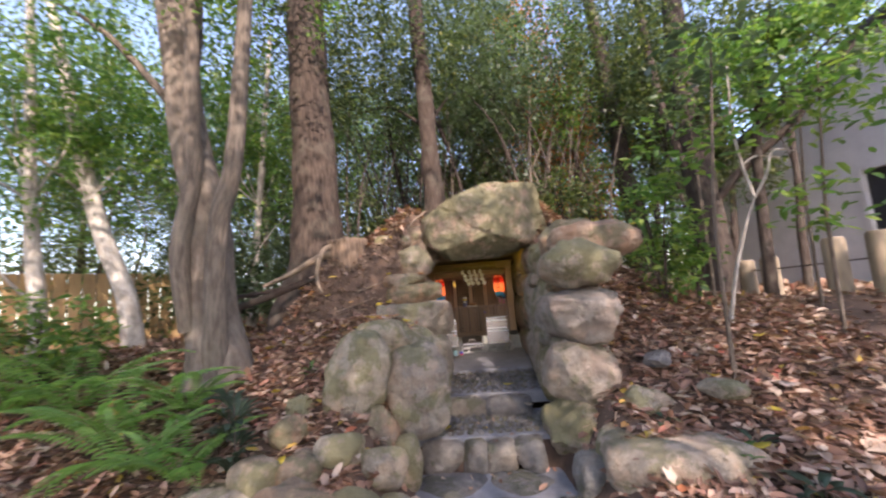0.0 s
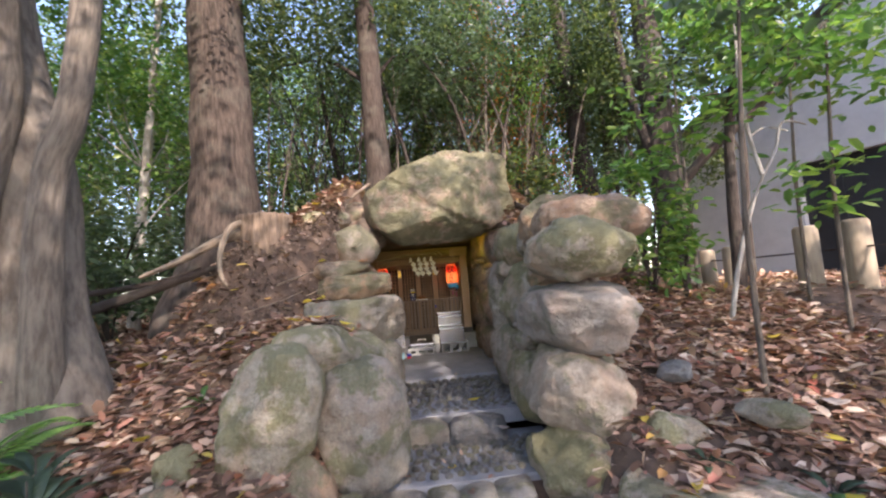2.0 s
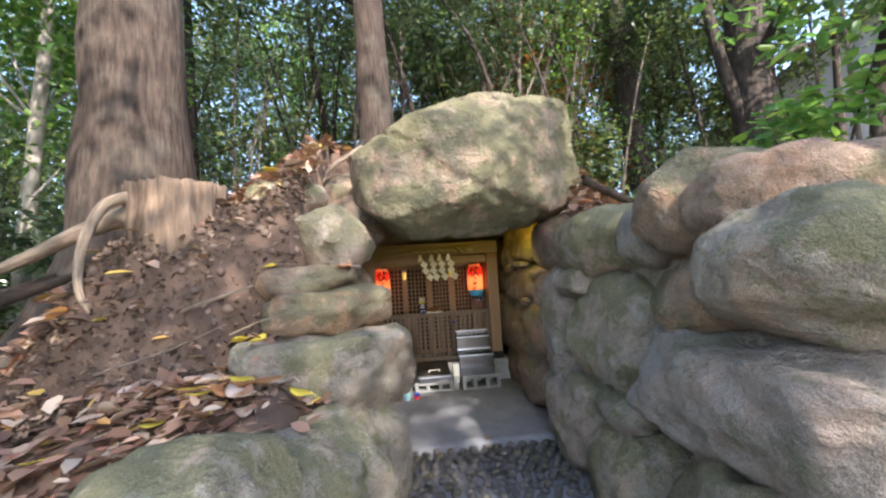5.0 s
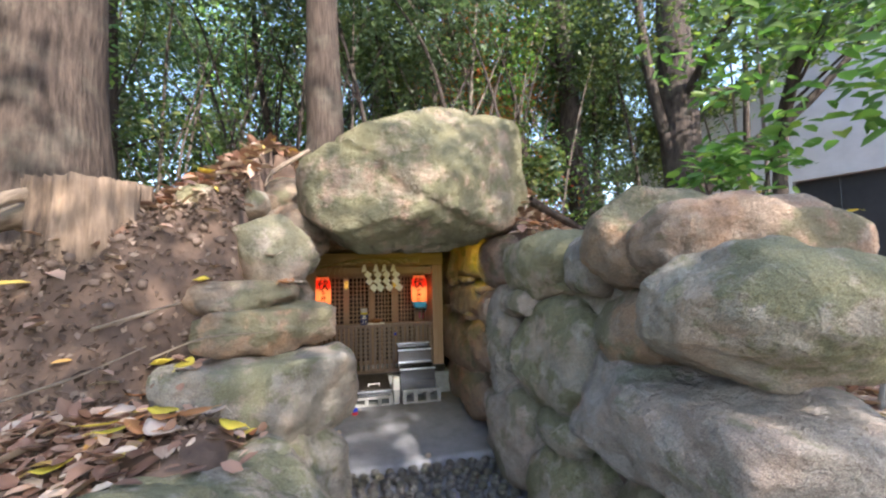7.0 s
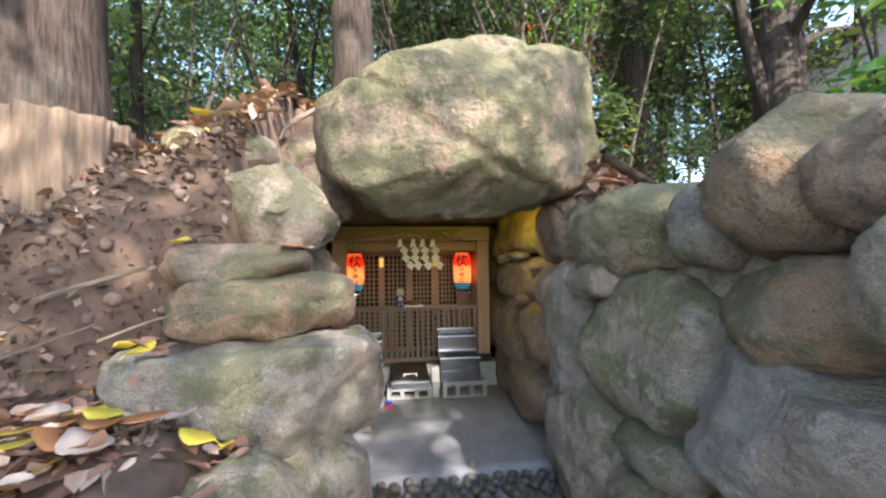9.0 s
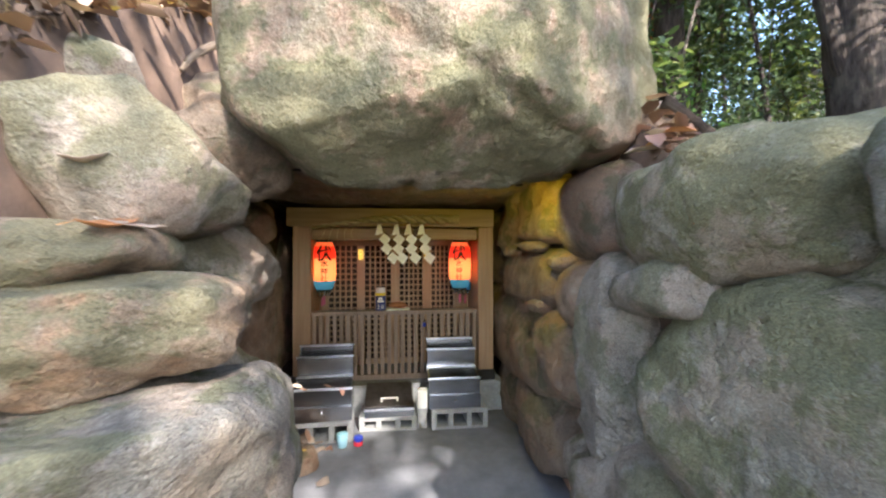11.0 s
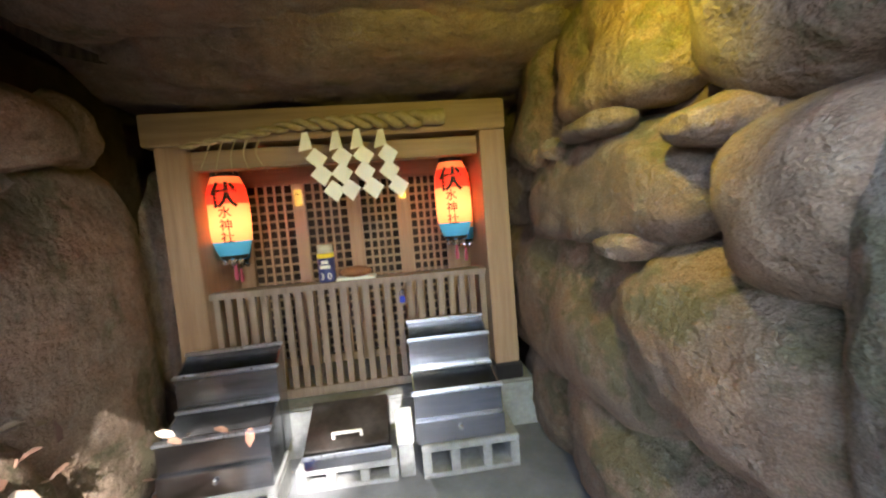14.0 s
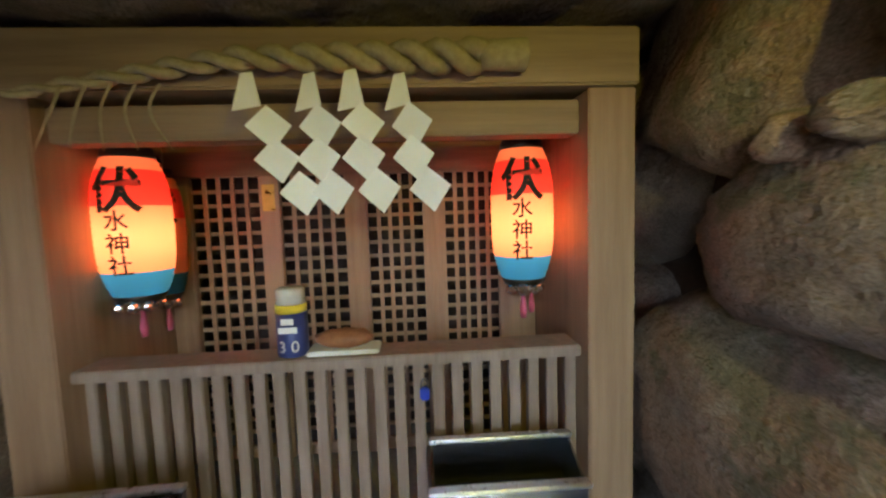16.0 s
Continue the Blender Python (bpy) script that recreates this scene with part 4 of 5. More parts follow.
bmesh.ops.recalc_face_normals(bm, faces=bm.faces[:])
bmesh.ops.bevel(bm, geom=bm.edges[:], offset=0.004, segments=2, affect="EDGES")
part("body", bm, STEEL, burner)
lid = part("lid", box_bm(-w / 2 + 0.006, w / 2 - 0.006, -0.132, 0.132, 0.0, 0.012, 0.003), STEEL_DARK, burner, "smoked dark lid")
lid.matrix_basis = pose(0, 0, 0.110, math.degrees(math.atan2(0.095, 0.26)))
for sx in (-0.055, 0.055):
    part("handle_foot", box_bm(sx - 0.006, sx + 0.006, -0.088, -0.076, 0.012, 0.034, 0.002), PAPER, lid)
part("handle", box_bm(-0.061, 0.061, -0.088, -0.076, 0.034, 0.046, 0.003), PAPER, lid, "pale handle")
part("front_rim", box_bm(-w / 2 - 0.004, w / 2 + 0.004, -d / 2 - 0.007, -d / 2 - 0.001, 0.045, 0.062, 0.002), STEEL_RIM, burner, "bright steel edge")

# small things
white_box = thing("paper_box", (0.315, 7.28, FLOOR_Z), "small white carton standing between the stands", "box")
part("carton", box_bm(-0.034, 0.034, -0.03, 0.03, 0.14, 0.27, 0.003), PAPER, white_box)
part("carton_base", box_bm(-0.03, 0.03, -0.028, 0.028, 0.0, 0.1399, 0.003), CONCRETE, white_box)
BLUE_GLASS = plain_material("pale_blue_plastic", (0.35, 0.60, 0.66), (0.28, 0.50, 0.58), 20, 0.35)
BLUE = plain_material("blue_print", (0.03, 0.06, 0.45), (0.02, 0.04, 0.36), 20, 0.4)
RED = plain_material("red_print", (0.60, 0.03, 0.05), (0.50, 0.02, 0.04), 20, 0.4)
cup = thing("plastic_cup", (-0.215, 7.06, FLOOR_Z - 0.005), "pale blue plastic cup on the floor", "cup")
part("cup_wall", lathe_bm([(0.028, 0), (0.03, 0.004), (0.036, 0.085), (0.033, 0.086), (0.027, 0.01)], 20), BLUE_GLASS, cup, "", True)
can = thing("candle_tin", (-0.115, 7.07, FLOOR_Z - 0.005), "small blue and red candle tin on the floor", "tin")
part("tin_body", lathe_bm([(0.028, 0), (0.030, 0.003), (0.030, 0.03)], 20), RED, can, "red lower band", True)
part("tin_top", lathe_bm([(0.030, 0.0305), (0.030, 0.055), (0.026, 0.06)], 20), BLUE, can, "blue upper band", True)
lock = thing("padlock", (0.36, 7.612, 1.10), "small blue padlock hanging on the slatted railing", "padlock")
part("lock_body", box_bm(-0.013, 0.013, -0.008, 0.008, 0.0, 0.034, 0.004), BLUE, lock)
tubes("shackle", [([(-0.009, 0, 0.032), (-0.008, 0, 0.05), (0, 0, 0.058), (0.008, 0, 0.05), (0.009, 0, 0.032)], [0.003] * 5)], CHROME, lock, 6, "chrome shackle", 0.0, 0, 3)
jar = thing("offering_jar", (0.015, 7.645, 1.235), "glass jar with yellow band and dark printed label", "jar")
NAVY = plain_material("navy_label", (0.05, 0.07, 0.22), (0.04, 0.05, 0.17), 20, 0.4)
YELLOW = plain_material("yellow_print", (0.75, 0.58, 0.03), (0.65, 0.50, 0.02), 20, 0.4)
LIDMAT = plain_material("clear_lid", (0.62, 0.60, 0.52), (0.52, 0.50, 0.44), 20, 0.25)
part("label", lathe_bm([(0.038, 0), (0.040, 0.004), (0.040, 0.115)], 24), NAVY, jar, "dark blue label", True)
part("band", lathe_bm([(0.0405, 0.1155), (0.0405, 0.137)], 24), YELLOW, jar, "yellow band", True)
part("lid", lathe_bm([(0.039, 0.1375), (0.035, 0.150), (0.037, 0.152), (0.037, 0.175), (0.030, 0.180)], 24), LIDMAT, jar, "milky lid", True)
figures = lettering("figures", "3 0", 0.042, PAPER, jar, None, 0.01)
wrap(figures, lambda z: 0.040, 0.028)
figures_ob = new("figures", figures)
figures_ob.parent = jar
figures_ob["label"] = "white printed figures"
for dz, ww in ((0.096, 0.016), (0.074, 0.024)):
    part("print", box_bm(-ww, ww, -0.0425, -0.0415, dz - 0.008, dz + 0.008, 0.0), PAPER, jar, "white printed bars")
tray = thing("offering_tray", (0.15, 7.645, 1.235), "white paper tray with brown offering on the rail", "tray")
part("paper", box_bm(-0.095, 0.095, -0.04, 0.045, 0, 0.012, 0.004), PAPER, tray)
bm = bmesh.new()
bmesh.ops.create_icosphere(bm, subdivisions=3, radius=1.0)
for q in bm.verts:
    q.co = Vector((q.co.x * 0.078, q.co.y * 0.036, 0.036 + q.co.z * 0.026)) * (1 + 0.10 * noise.noise(q.co * 3))
part("offering", bm, plain_material("brown_offering", (0.34, 0.15, 0.05), (0.20, 0.08, 0.03), 40, 0.6), tray, "brown folded offering", True)

# straw rope along the beam, thick at one end
rope = thing("straw_rope", (0.12, 7.50, 1.92), "twisted straw rope tied along the beam", "rope")
for s in range(2):
    pts, rad = [], []
    for i in range(121):
        u = i / 120
        r = 0.007 + 0.016 * u
        a = u * 44 + s * math.pi
        pts.append((-0.62 + 1.02 * u, r * 0.9 * math.cos(a), -0.045 + 0.07 * min(1, u * 2.2) + r * 0.9 * math.sin(a)))
        rad.append(r)
    tubes("strand", [(pts, rad)], ROPE, rope, 7, "", 0.08, 0, 1)
part("rope_end", lathe_bm([(0.030, 0), (0.033, 0.02), (0.036, 0.10), (0.030, 0.104)], 16), ROPE, rope, "cut straw end", True).matrix_basis = pose(0.395, 0, 0.028, 0, 90, 0)
for i in range(5):
    u = i / 5
    tubes("straw", [([(-0.5 + 0.05 * i, -0.01, -0.03), (-0.52 + 0.05 * i, -0.02, -0.09), (-0.56 + 0.07 * i, -0.02, -0.17)], [0.003, 0.003, 0.001])], ROPE, rope, 5)


def paper_streamer(at, rz, seed, lean):
    """A folded zigzag of white paper."""
    root = thing("paper_streamer", at, "folded zigzag white paper streamer", "paper streamer", "paper streamers", rz)
    rnd = random.Random(seed)
    w = 0.046
    for k in range(4):
        cx = lean * k + (0.010 if k % 2 else -0.006)
        z = -0.02 - 0.070 * k
        if k == 0:
            a = [(-0.024, -0.035), (-0.004, 0.045), (0.020, 0.050), (0.034, -0.022)]
        else:
            a = [(-w, 0.004), (-0.004, 0.052), (w, 0.010), (0.008, -0.046)]
        bm = bmesh.new()
        y = -0.005 * k + rnd.uniform(-0.003, 0.003)
        tw = rnd.uniform(-0.010, 0.010)
        vs = [bm.verts.new((cx + px, y + (tw if i in (1, 2) else -tw), z + pz)) for i, (px, pz) in enumerate(a)]
        f = bm.faces.new(vs)
        ext = bmesh.ops.extrude_face_region(bm, geom=[f])
        bmesh.ops.translate(bm, verts=[g for g in ext["geom"] if isinstance(g, bmesh.types.BMVert)], vec=(0, 0.0015, 0))
        bmesh.ops.recalc_face_normals(bm, faces=bm.faces[:])
        part("fold", bm, PAPER, root)
    return root


for k, (x, ln) in enumerate(((0.02, 0.030), (0.145, 0.012), (0.235, 0.014), (0.335, 0.018))):
    paper_streamer((x - 0.01, 7.455 + 0.012 * (k % 2), 1.875), (12, -6, 4, -8)[k], 20 + k, ln)

# ---- trees ----


def clump(p, seed, wave):
    """Uneven density, 0 to 1, of foliage in space."""
    r = np.random.default_rng(seed)
    s = np.zeros(len(p))
    for _ in range(9):
        k = r.normal(size=3)
        k *= 2 * math.pi / (wave * r.uniform(0.6, 2.0)) / np.linalg.norm(k)
        s += np.sin(p @ k + r.uniform(0, 6.28))
    return 0.5 + s / 7.0


def crown_points(rng, centre, radii, n, wave=0.9):
    """Leaf places in an uneven crown with gaps."""
    p = rng.normal(size=(n * 4, 3))
    p /= np.linalg.norm(p, axis=1)[:, None]
    p *= (rng.uniform(0, 1, n * 4) ** 0.45)[:, None]
    p = p * np.array(radii) + np.array(centre)
    d = clump(p, int(rng.integers(1, 9999)), wave)
    p = p[d + rng.uniform(-0.08, 0.08, len(p)) > 0.60]
    return p[:n]


def tree(at, stems, mat, crowns, leaf, label, seed, seg=16, flute=0.0, leaf_size=0.10, boughs=12, category="tree", group="woodland trees"):
    """Trunk (one or more stems, each points and radii from the foot), boughs and an uneven crown of leaves."""
    rng = np.random.default_rng(seed)
    root = thing("tree", at, label, category, group)
    trunk = tubes("trunk", stems[:1], mat, root, seg, "", 0.14, flute, 5)
    for st in stems[1:]:
        tubes("stem", [st], mat, root, max(7, seg - 4), "", 0.12, 0, 5)
    places, arms = [], []
    for centre, radii, n in crowns:
        pts = crown_points(rng, centre, radii, n)
        places.append(pts)
        line = [Vector(q) for q in stems[0][0]]
        for _ in range(boughs):
            tip = Vector(pts[int(rng.integers(len(pts)))])
            near = min(range(1, len(line)), key=lambda i: abs(line[i].z - tip.z + 0.8))
            lo, hi = line[near - 1], line[near]
            a = lo.lerp(hi, min(1.0, max(0.0, (tip.z - 0.6 - lo.z) / max(0.1, hi.z - lo.z))))
            thick = max(0.010, 0.28 * stems[0][1][near])
            bend = Vector(rng.normal(0, 0.12, 3))
            arms.append(([a, a.lerp(tip, 0.5) + bend + Vector((0, 0, 0.1)), tip], [thick, thick * 0.6, 0.004]))
    for arm in arms:
        if len(arms) <= 24:
            tubes("bough", [arm], mat, trunk, 6, "", 0.05, 0, 3)
    if len(arms) > 24:
        tagged(tubes("bough", arms, mat, trunk, 5, "", 0.05, 0, 3), kind="stuff")
    if places:
        pts = np.concatenate(places)
        leaf_mesh("crown", pts, rng.uniform(0.6, 1.3, len(pts)) * leaf_size, leaf, root, rng, 0.25, 0.48, 0.55)["kind"] = "stuff"
    return root


def gz(x, y):
    return ground_height(x, y)


# the large trees near the grotto
x, y = -2.22, 6.25
z = gz(x, y)
tree((x, y, 0), [([(0, 0, z - 0.5), (0, 0, z + 0.05), (0, 0, z + 0.6), (0.0, 0.02, z + 1.6), (-0.08, 0.05, z + 4.5), (-0.2, 0.1, 10)], [0.78, 0.60, 0.45, 0.355, 0.32, 0.18])], BARK,
     [((0.5, 1.2, 6.7), (3.0, 2.4, 1.9), 10000)], LEAF, "tall brown-barked tree with a flared foot", 11, 36, 0.07, 0.10, 3)
x, y = -0.40, 7.00
z = hill(x, y)
tree((x, y, 0), [([(0.03, 0, z - 0.4), (0.02, 0, z + 0.05), (0.02, 0, z + 0.55), (-0.01, 0, z + 1.9), (-0.08, 0, z + 4.5), (-0.1, 0, 9)], [0.34, 0.26, 0.18, 0.15, 0.14, 0.08])], BARK,
     [((0.5, 1.5, 6.3), (2.8, 2.2, 1.7), 9000)], LEAF_COOL, "slender brown tree rooted on the mound", 12, 24, 0.07, 0.10, 3)
x, y = 4.15, 9.7
z = gz(x, y)
tree((x, y, 0), [([(0.05, 0, z - 0.3), (0.04, 0, z + 0.2), (0, 0, z + 0.9), (0.04, 0, z + 1.8), (-0.06, 0.1, z + 3.0), (-0.16, 0, z + 4.4), (-0.5, 0, 9.5)], [0.32, 0.27, 0.24, 0.225, 0.21, 0.19, 0.10])], BARK_DARK,
     [((-0.8, 0.0, 6.9), (2.6, 2.2, 2.0), 8000)], LEAF, "dark rough-barked tree with a bent trunk", 13, 20, 0, 0.10, 3)
x, y = 4.72, 7.8
z = gz(x, y)
tree((x, y, 0), [([(0, 0, z - 0.3), (0, 0, z + 0.2), (-0.03, 0, z + 1.5), (-0.1, 0, z + 3), (-0.1, 0, 8)], [0.40, 0.32, 0.28, 0.26, 0.15]),
                 ([(-0.05, 0, z + 1.9), (-0.3, 0, z + 2.5), (-0.55, 0.1, z + 4), (-0.7, 0.2, 8)], [0.10, 0.09, 0.07, 0.04]),
                 ([(0.05, -0.1, z + 1.7), (0.5, -0.4, z + 2.3), (1.1, -0.9, z + 2.9), (1.9, -1.4, z + 4.0)], [0.09, 0.08, 0.06, 0.02])], BARK_DARK,
     [((0.3, 0.2, 6.2), (2.6, 2.2, 2.0), 8000)], LEAF, "dark trunked tree beside the white building", 14, 20, 0, 0.10, 3)
x, y = -2.78, 4.42
z = gz(x, y)
tree((x, y, 0), [([(0.12, 0, z - 0.5), (0.08, 0, z + 0.05), (0, 0, z + 0.7), (-0.05, 0, z + 1.8), (-0.35, 0.1, z + 3.0), (-1.1, 0.3, 8.5)], [0.54, 0.36, 0.26, 0.235, 0.21, 0.12]),
                 ([(-0.12, -0.20, z + 0.55), (-0.16, -0.28, z + 1.4), (-0.08, -0.2, z + 2.3), (-0.1, -0.2, z + 3.2), (0.0, -0.3, 8)], [0.10, 0.10, 0.09, 0.085, 0.04]),
                 ([(0.16, -0.20, z - 0.2), (0.2, -0.26, z + 0.8), (0.25, -0.26, z + 1.7), (0.45, -0.25, z + 2.7), (0.75, -0.2, 8)], [0.15, 0.11, 0.10, 0.095, 0.05])], BARK_GREY,
     [((-0.8, 0.3, 6.4), (2.6, 2.0, 1.9), 8000)], LEAF_BRIGHT, "many-stemmed smooth grey tree with a swollen foot", 15, 26, 0.05, 0.10, 3)

# sunlit leaning trunks beyond it
for k, (x, y, dx, r) in enumerate([(-4.6, 5.6, -1.6, 0.13), (-4.1, 6.4, -0.9, 0.08), (-5.6, 5.2, -0.5, 0.10), (-3.7, 7.0, 0.4, 0.07)]):
    z = gz(x, y)
    tree((x, y, 0), [([(0, 0, z - 0.3), (dx * 0.1, 0, z + 0.7), (dx * 0.45, 0, z + 2.2), (dx, 0.1, z + 5.5)], [r * 1.2, r, r * 0.85, r * 0.5])], BARK_PALE,
         [((dx * 0.6, 0, z + 3.2), (1.3, 1.2, 1.6), 3500)], LEAF_BRIGHT, "pale sunlit leaning tree", 40 + k, 10, 0, 0.10, 6)

# woodland behind the mound
rng = np.random.default_rng(77)
for k in range(54):
    ang = rng.uniform(-0.95, 0.56)
    dist = 7.6 + 11 * rng.uniform(0, 1) ** 0.9
    x, y = 0.2 + math.sin(ang) * dist, 1.0 + math.cos(ang) * dist
    if x > 3.2 and y < 9.0:
        continue
    z = hill(x, y)
    hgt = rng.uniform(5, 9)
    r = rng.uniform(0.03, 0.085)
    lx, ly = rng.normal(0, 0.7), rng.normal(0, 0.4)
    kind = int(rng.choice(4, p=[0.46, 0.22, 0.25, 0.07]))
    if x > 1.5 and k % 4 == 0:
        kind = 3
    elif kind == 3:
        kind = 0
    crowns = [((lx * f, ly * f, z + hgt * f), (1.5, 1.3, 1.1), n) for f, n in ((0.30, 1100), (0.58, 1700), (0.9, 2200))]
    tree((x, y, 0), [([(0, 0, z - 0.2), (lx * 0.2, ly * 0.2, z + hgt * 0.3), (lx * 0.5 + rng.normal(0, 0.15), ly * 0.5, z + hgt * 0.6), (lx, ly, z + hgt)], [r, r * 0.85, r * 0.65, r * 0.3])],
         (BARK_DARK, BARK_GREY, BARK)[k % 3], crowns, (LEAF, LEAF_BRIGHT, LEAF_COOL, LEAF_RED)[kind],
         ("slender woodland tree with green leaves", "slender tree with bright yellow-green leaves", "slender tree with bluish green leaves", "slender tree with red autumn leaves")[kind], 300 + k, 7, 0, 0.095, 5)

# bare slanting stems of the thicket on and behind the mound
rng = np.random.default_rng(9)
for k in range(60):
    x, y = rng.uniform(-3.5, 3.2), rng.uniform(8.2, 11.5)
    z = hill(x, y)
    lean, h0, r = rng.normal(0, 0.9), rng.uniform(2.5, 5.5), rng.uniform(0.014, 0.04)
    st = thing("thicket_stem", (x, y, 0), "thin bare slanting stem of the thicket", "shrub", "thicket stems")
    pts = [(0, 0, z - 0.1), (lean * 0.25, rng.normal(0, 0.1), z + h0 * 0.35), (lean * 0.6, 0, z + h0 * 0.7), (lean * 1.2, 0.1, z + h0)]
    tubes("stem", [(pts, [r, r * 0.9, r * 0.7, r * 0.3])], (BARK_GREY, BARK_DARK)[k % 2], st, 6, "", 0.1, 0, 3)
    side = rng.choice([-1, 1])
    tubes("twig", [([pts[1], (pts[1][0] + side * 0.3, 0.1, z + h0 * 0.55), (pts[1][0] + side * 0.7, 0.1, z + h0 * 0.85)], [r * 0.6, r * 0.45, r * 0.2])], (BARK_GREY, BARK_DARK)[k % 2], st, 5, "", 0.1, 0, 3)

# trees that screen the building's roof
for k, (x, y, h0, cx, cy, cz, rad, n) in enumerate([(5.0, 10.6, 8.0, 0.2, 0.0, 6.2, (1.7, 1.5, 1.7), 5000), (6.4, 12.6, 9.0, 0.2, 0, 7.0, (1.8, 1.6, 1.9), 5000), (6.7, 10.3, 7.5, 0.0, 0.0, 4.7, (1.5, 1.3, 1.7), 6000), (8.0, 14.6, 9.5, 0, 0, 6.8, (2.6, 1.5, 2.4), 6000), (4.75, 6.6, 5.5, 0.0, -1.0, 4.75, (1.9, 1.5, 0.75), 3600), (7.4, 9.2, 8.5, 0.0, -0.4, 6.6, (1.9, 1.7, 1.3), 4500)]):
    z = hill(x, y)
    tree((x, y, 0), [([(0, 0, z - 0.3), (0.05, 0, z + 1.2), (0.1, -0.1, z + 2.6), (cx, cy * 0.8, cz + 0.4)], [0.10, 0.085, 0.07, 0.03])], BARK_DARK,
         [((cx, cy, cz), rad, n)], (LEAF, LEAF_COOL, LEAF, LEAF_COOL, LEAF_BRIGHT, LEAF)[k], "leafy tree before the white building", 560 + k, 9, 0, 0.12, 6)

# far woods: leaves too many to count
for k, (n, lo, hi, size, mat) in enumerate([(42000, 9.5, 15, 0.12, LEAF), (30000, 9.5, 16, 0.12, LEAF_COOL), (40000, 15, 28, 0.26, LEAF), (30000, 14, 28, 0.24, LEAF_BRIGHT)]):
    rng = np.random.default_rng(600 + k)
    ang = rng.uniform(-1.25, 0.56, n * 3)
    dist = rng.uniform(lo, hi, n * 3)
    p = np.stack([np.sin(ang) * dist, 1 + np.cos(ang) * dist, rng.uniform(0, 1, n * 3) ** 1.1 * (3.2 + 0.42 * dist) + 0.8], 1)
    keep = clump(p, 60 + k, 1.5 + 0.6 * (k > 1)) > 0.60
    keep &= ~((p[:, 0] > 3.3) & (p[:, 1] < 9.5))
    keep &= ~((ang < -0.62) & (rng.uniform(0, 1, n * 3) < 0.55))
    p = p[keep][:n]
    tagged(leaf_mesh("far_woods", p, rng.uniform(0.6, 1.3, len(p)) * size, mat, None, rng, 0.2, 0.5, 0.6), "dense green foliage of the woods beyond", "foliage", "", "stuff")

# tall unseen trees round and behind the path, added to shade and dapple
for k, (x, y, h0) in enumerate([(-4.5, -2.5, 9), (3.8, -3.5, 10), (0.6, -7, 11), (-2.6, -6.5, 10), (6.0, -1.0, 9), (-6.5, 1.5, 9), (3.5, -9.0, 12), (7.5, -6.0, 11), (-0.5, -3.8, 10.5), (2.0, -5.5, 12), (3.0, -1.7, 10.5), (-2.2, -2.0, 10)]):
    z = gz(x, y)
    tree((x, y, 0), [([(0, 0, z - 0.3), (0, 0, z + 0.5), (0.1, 0, z + 3), (0.1, 0.1, h0 * 0.85)], [0.3, 0.24, 0.2, 0.08])], BARK,
         [((0, 0.3, h0 * 0.72), (3.2, 3.2, 2.3), 3200)], LEAF, "unseen leafy tree added to dapple the sunlight", 500 + k, 12, 0.0, 0.16)

# ---- the white building beyond the fence ----
house = thing("storehouse", (8.2, 13.1, 0.0), "large white plastered storehouse with a wide black opening", "building", "", 16.3)


def gable(x0, x1, pts):
    """A wall or roof slope of even width from its outline in y and z."""
    bm = bmesh.new()
    f = bm.faces.new([bm.verts.new((x0, y, z)) for y, z in pts])
    ext = bmesh.ops.extrude_face_region(bm, geom=[f])
    bmesh.ops.translate(bm, verts=[g for g in ext["geom"] if isinstance(g, bmesh.types.BMVert)], vec=(x1 - x0, 0, 0))
    bmesh.ops.recalc_face_normals(bm, faces=bm.faces[:])
    return bm


part("wall", gable(0, 0.25, [(0, 0.3), (0, 4.7), (-3.74, 6.27), (-3.74, 0.3)]), PLASTER, house, "white plaster gable wall")
part("wall", gable(0, 0.25, [(-3.7405, 3.6), (-3.7405, 6.27), (-6.0, 7.2), (-9.5, 5.75), (-9.5, 3.6)]), PLASTER, house, "white plaster gable wall")
part("wall", gable(0, 0.25, [(-9.5005, 0.3), (-9.5005, 5.75), (-12.0, 4.7), (-12.0, 0.3)]), PLASTER, house, "white plaster gable wall")
part("wall", box_bm(0.251, 8.0, -0.25, 0.0, 0.3, 4.7, 0.0), PLASTER, house, "white plaster side wall")
for k in range(8):
    part("board", box_bm(0.12, 0.18, -9.499 + 0.72 * k, -9.499 + 0.72 * k + 0.714, 0.3, 3.599, 0.004), DARK_PANEL, house, "black board of the opening")
for ext in ((-0.03, 0.03, -3.74, -3.64, 0.3, 3.70), (-0.03, 0.03, -9.5, -3.7401, 3.6, 3.70)):
    part("frame", box_bm(*ext, 0.004), PLASTER, house, "white frame of the opening")
for pts in ([(-6.0, 7.22), (0.5, 4.50), (0.5, 4.62), (-6.0, 7.34)], [(-6.001, 7.22), (-12.5, 4.50), (-12.5, 4.62), (-6.001, 7.34)]):
    part("roof", gable(-0.35, 8.4, pts), ROOF_MAT, house, "dark roof slope")

# ---- fallen leaves ----


def scatter(name, n, area, label, seed, size=(0.05, 0.12), mat=None, over=None):
    rng = np.random.default_rng(seed)
    pts = []
    while len(pts) < n:
        x, y = rng.uniform(area[0], area[1]), rng.uniform(area[2], area[3])
        if over is None:
            if in_passage(x, y) or (abs(x - 0.12) < 0.75 + rng.uniform(0, 0.25) and y < 4.2 and y > -4):
                continue
            if abs(x + 1.35) < 0.55 and 4.95 < y < 5.55 and rng.uniform() < 0.85:
                continue
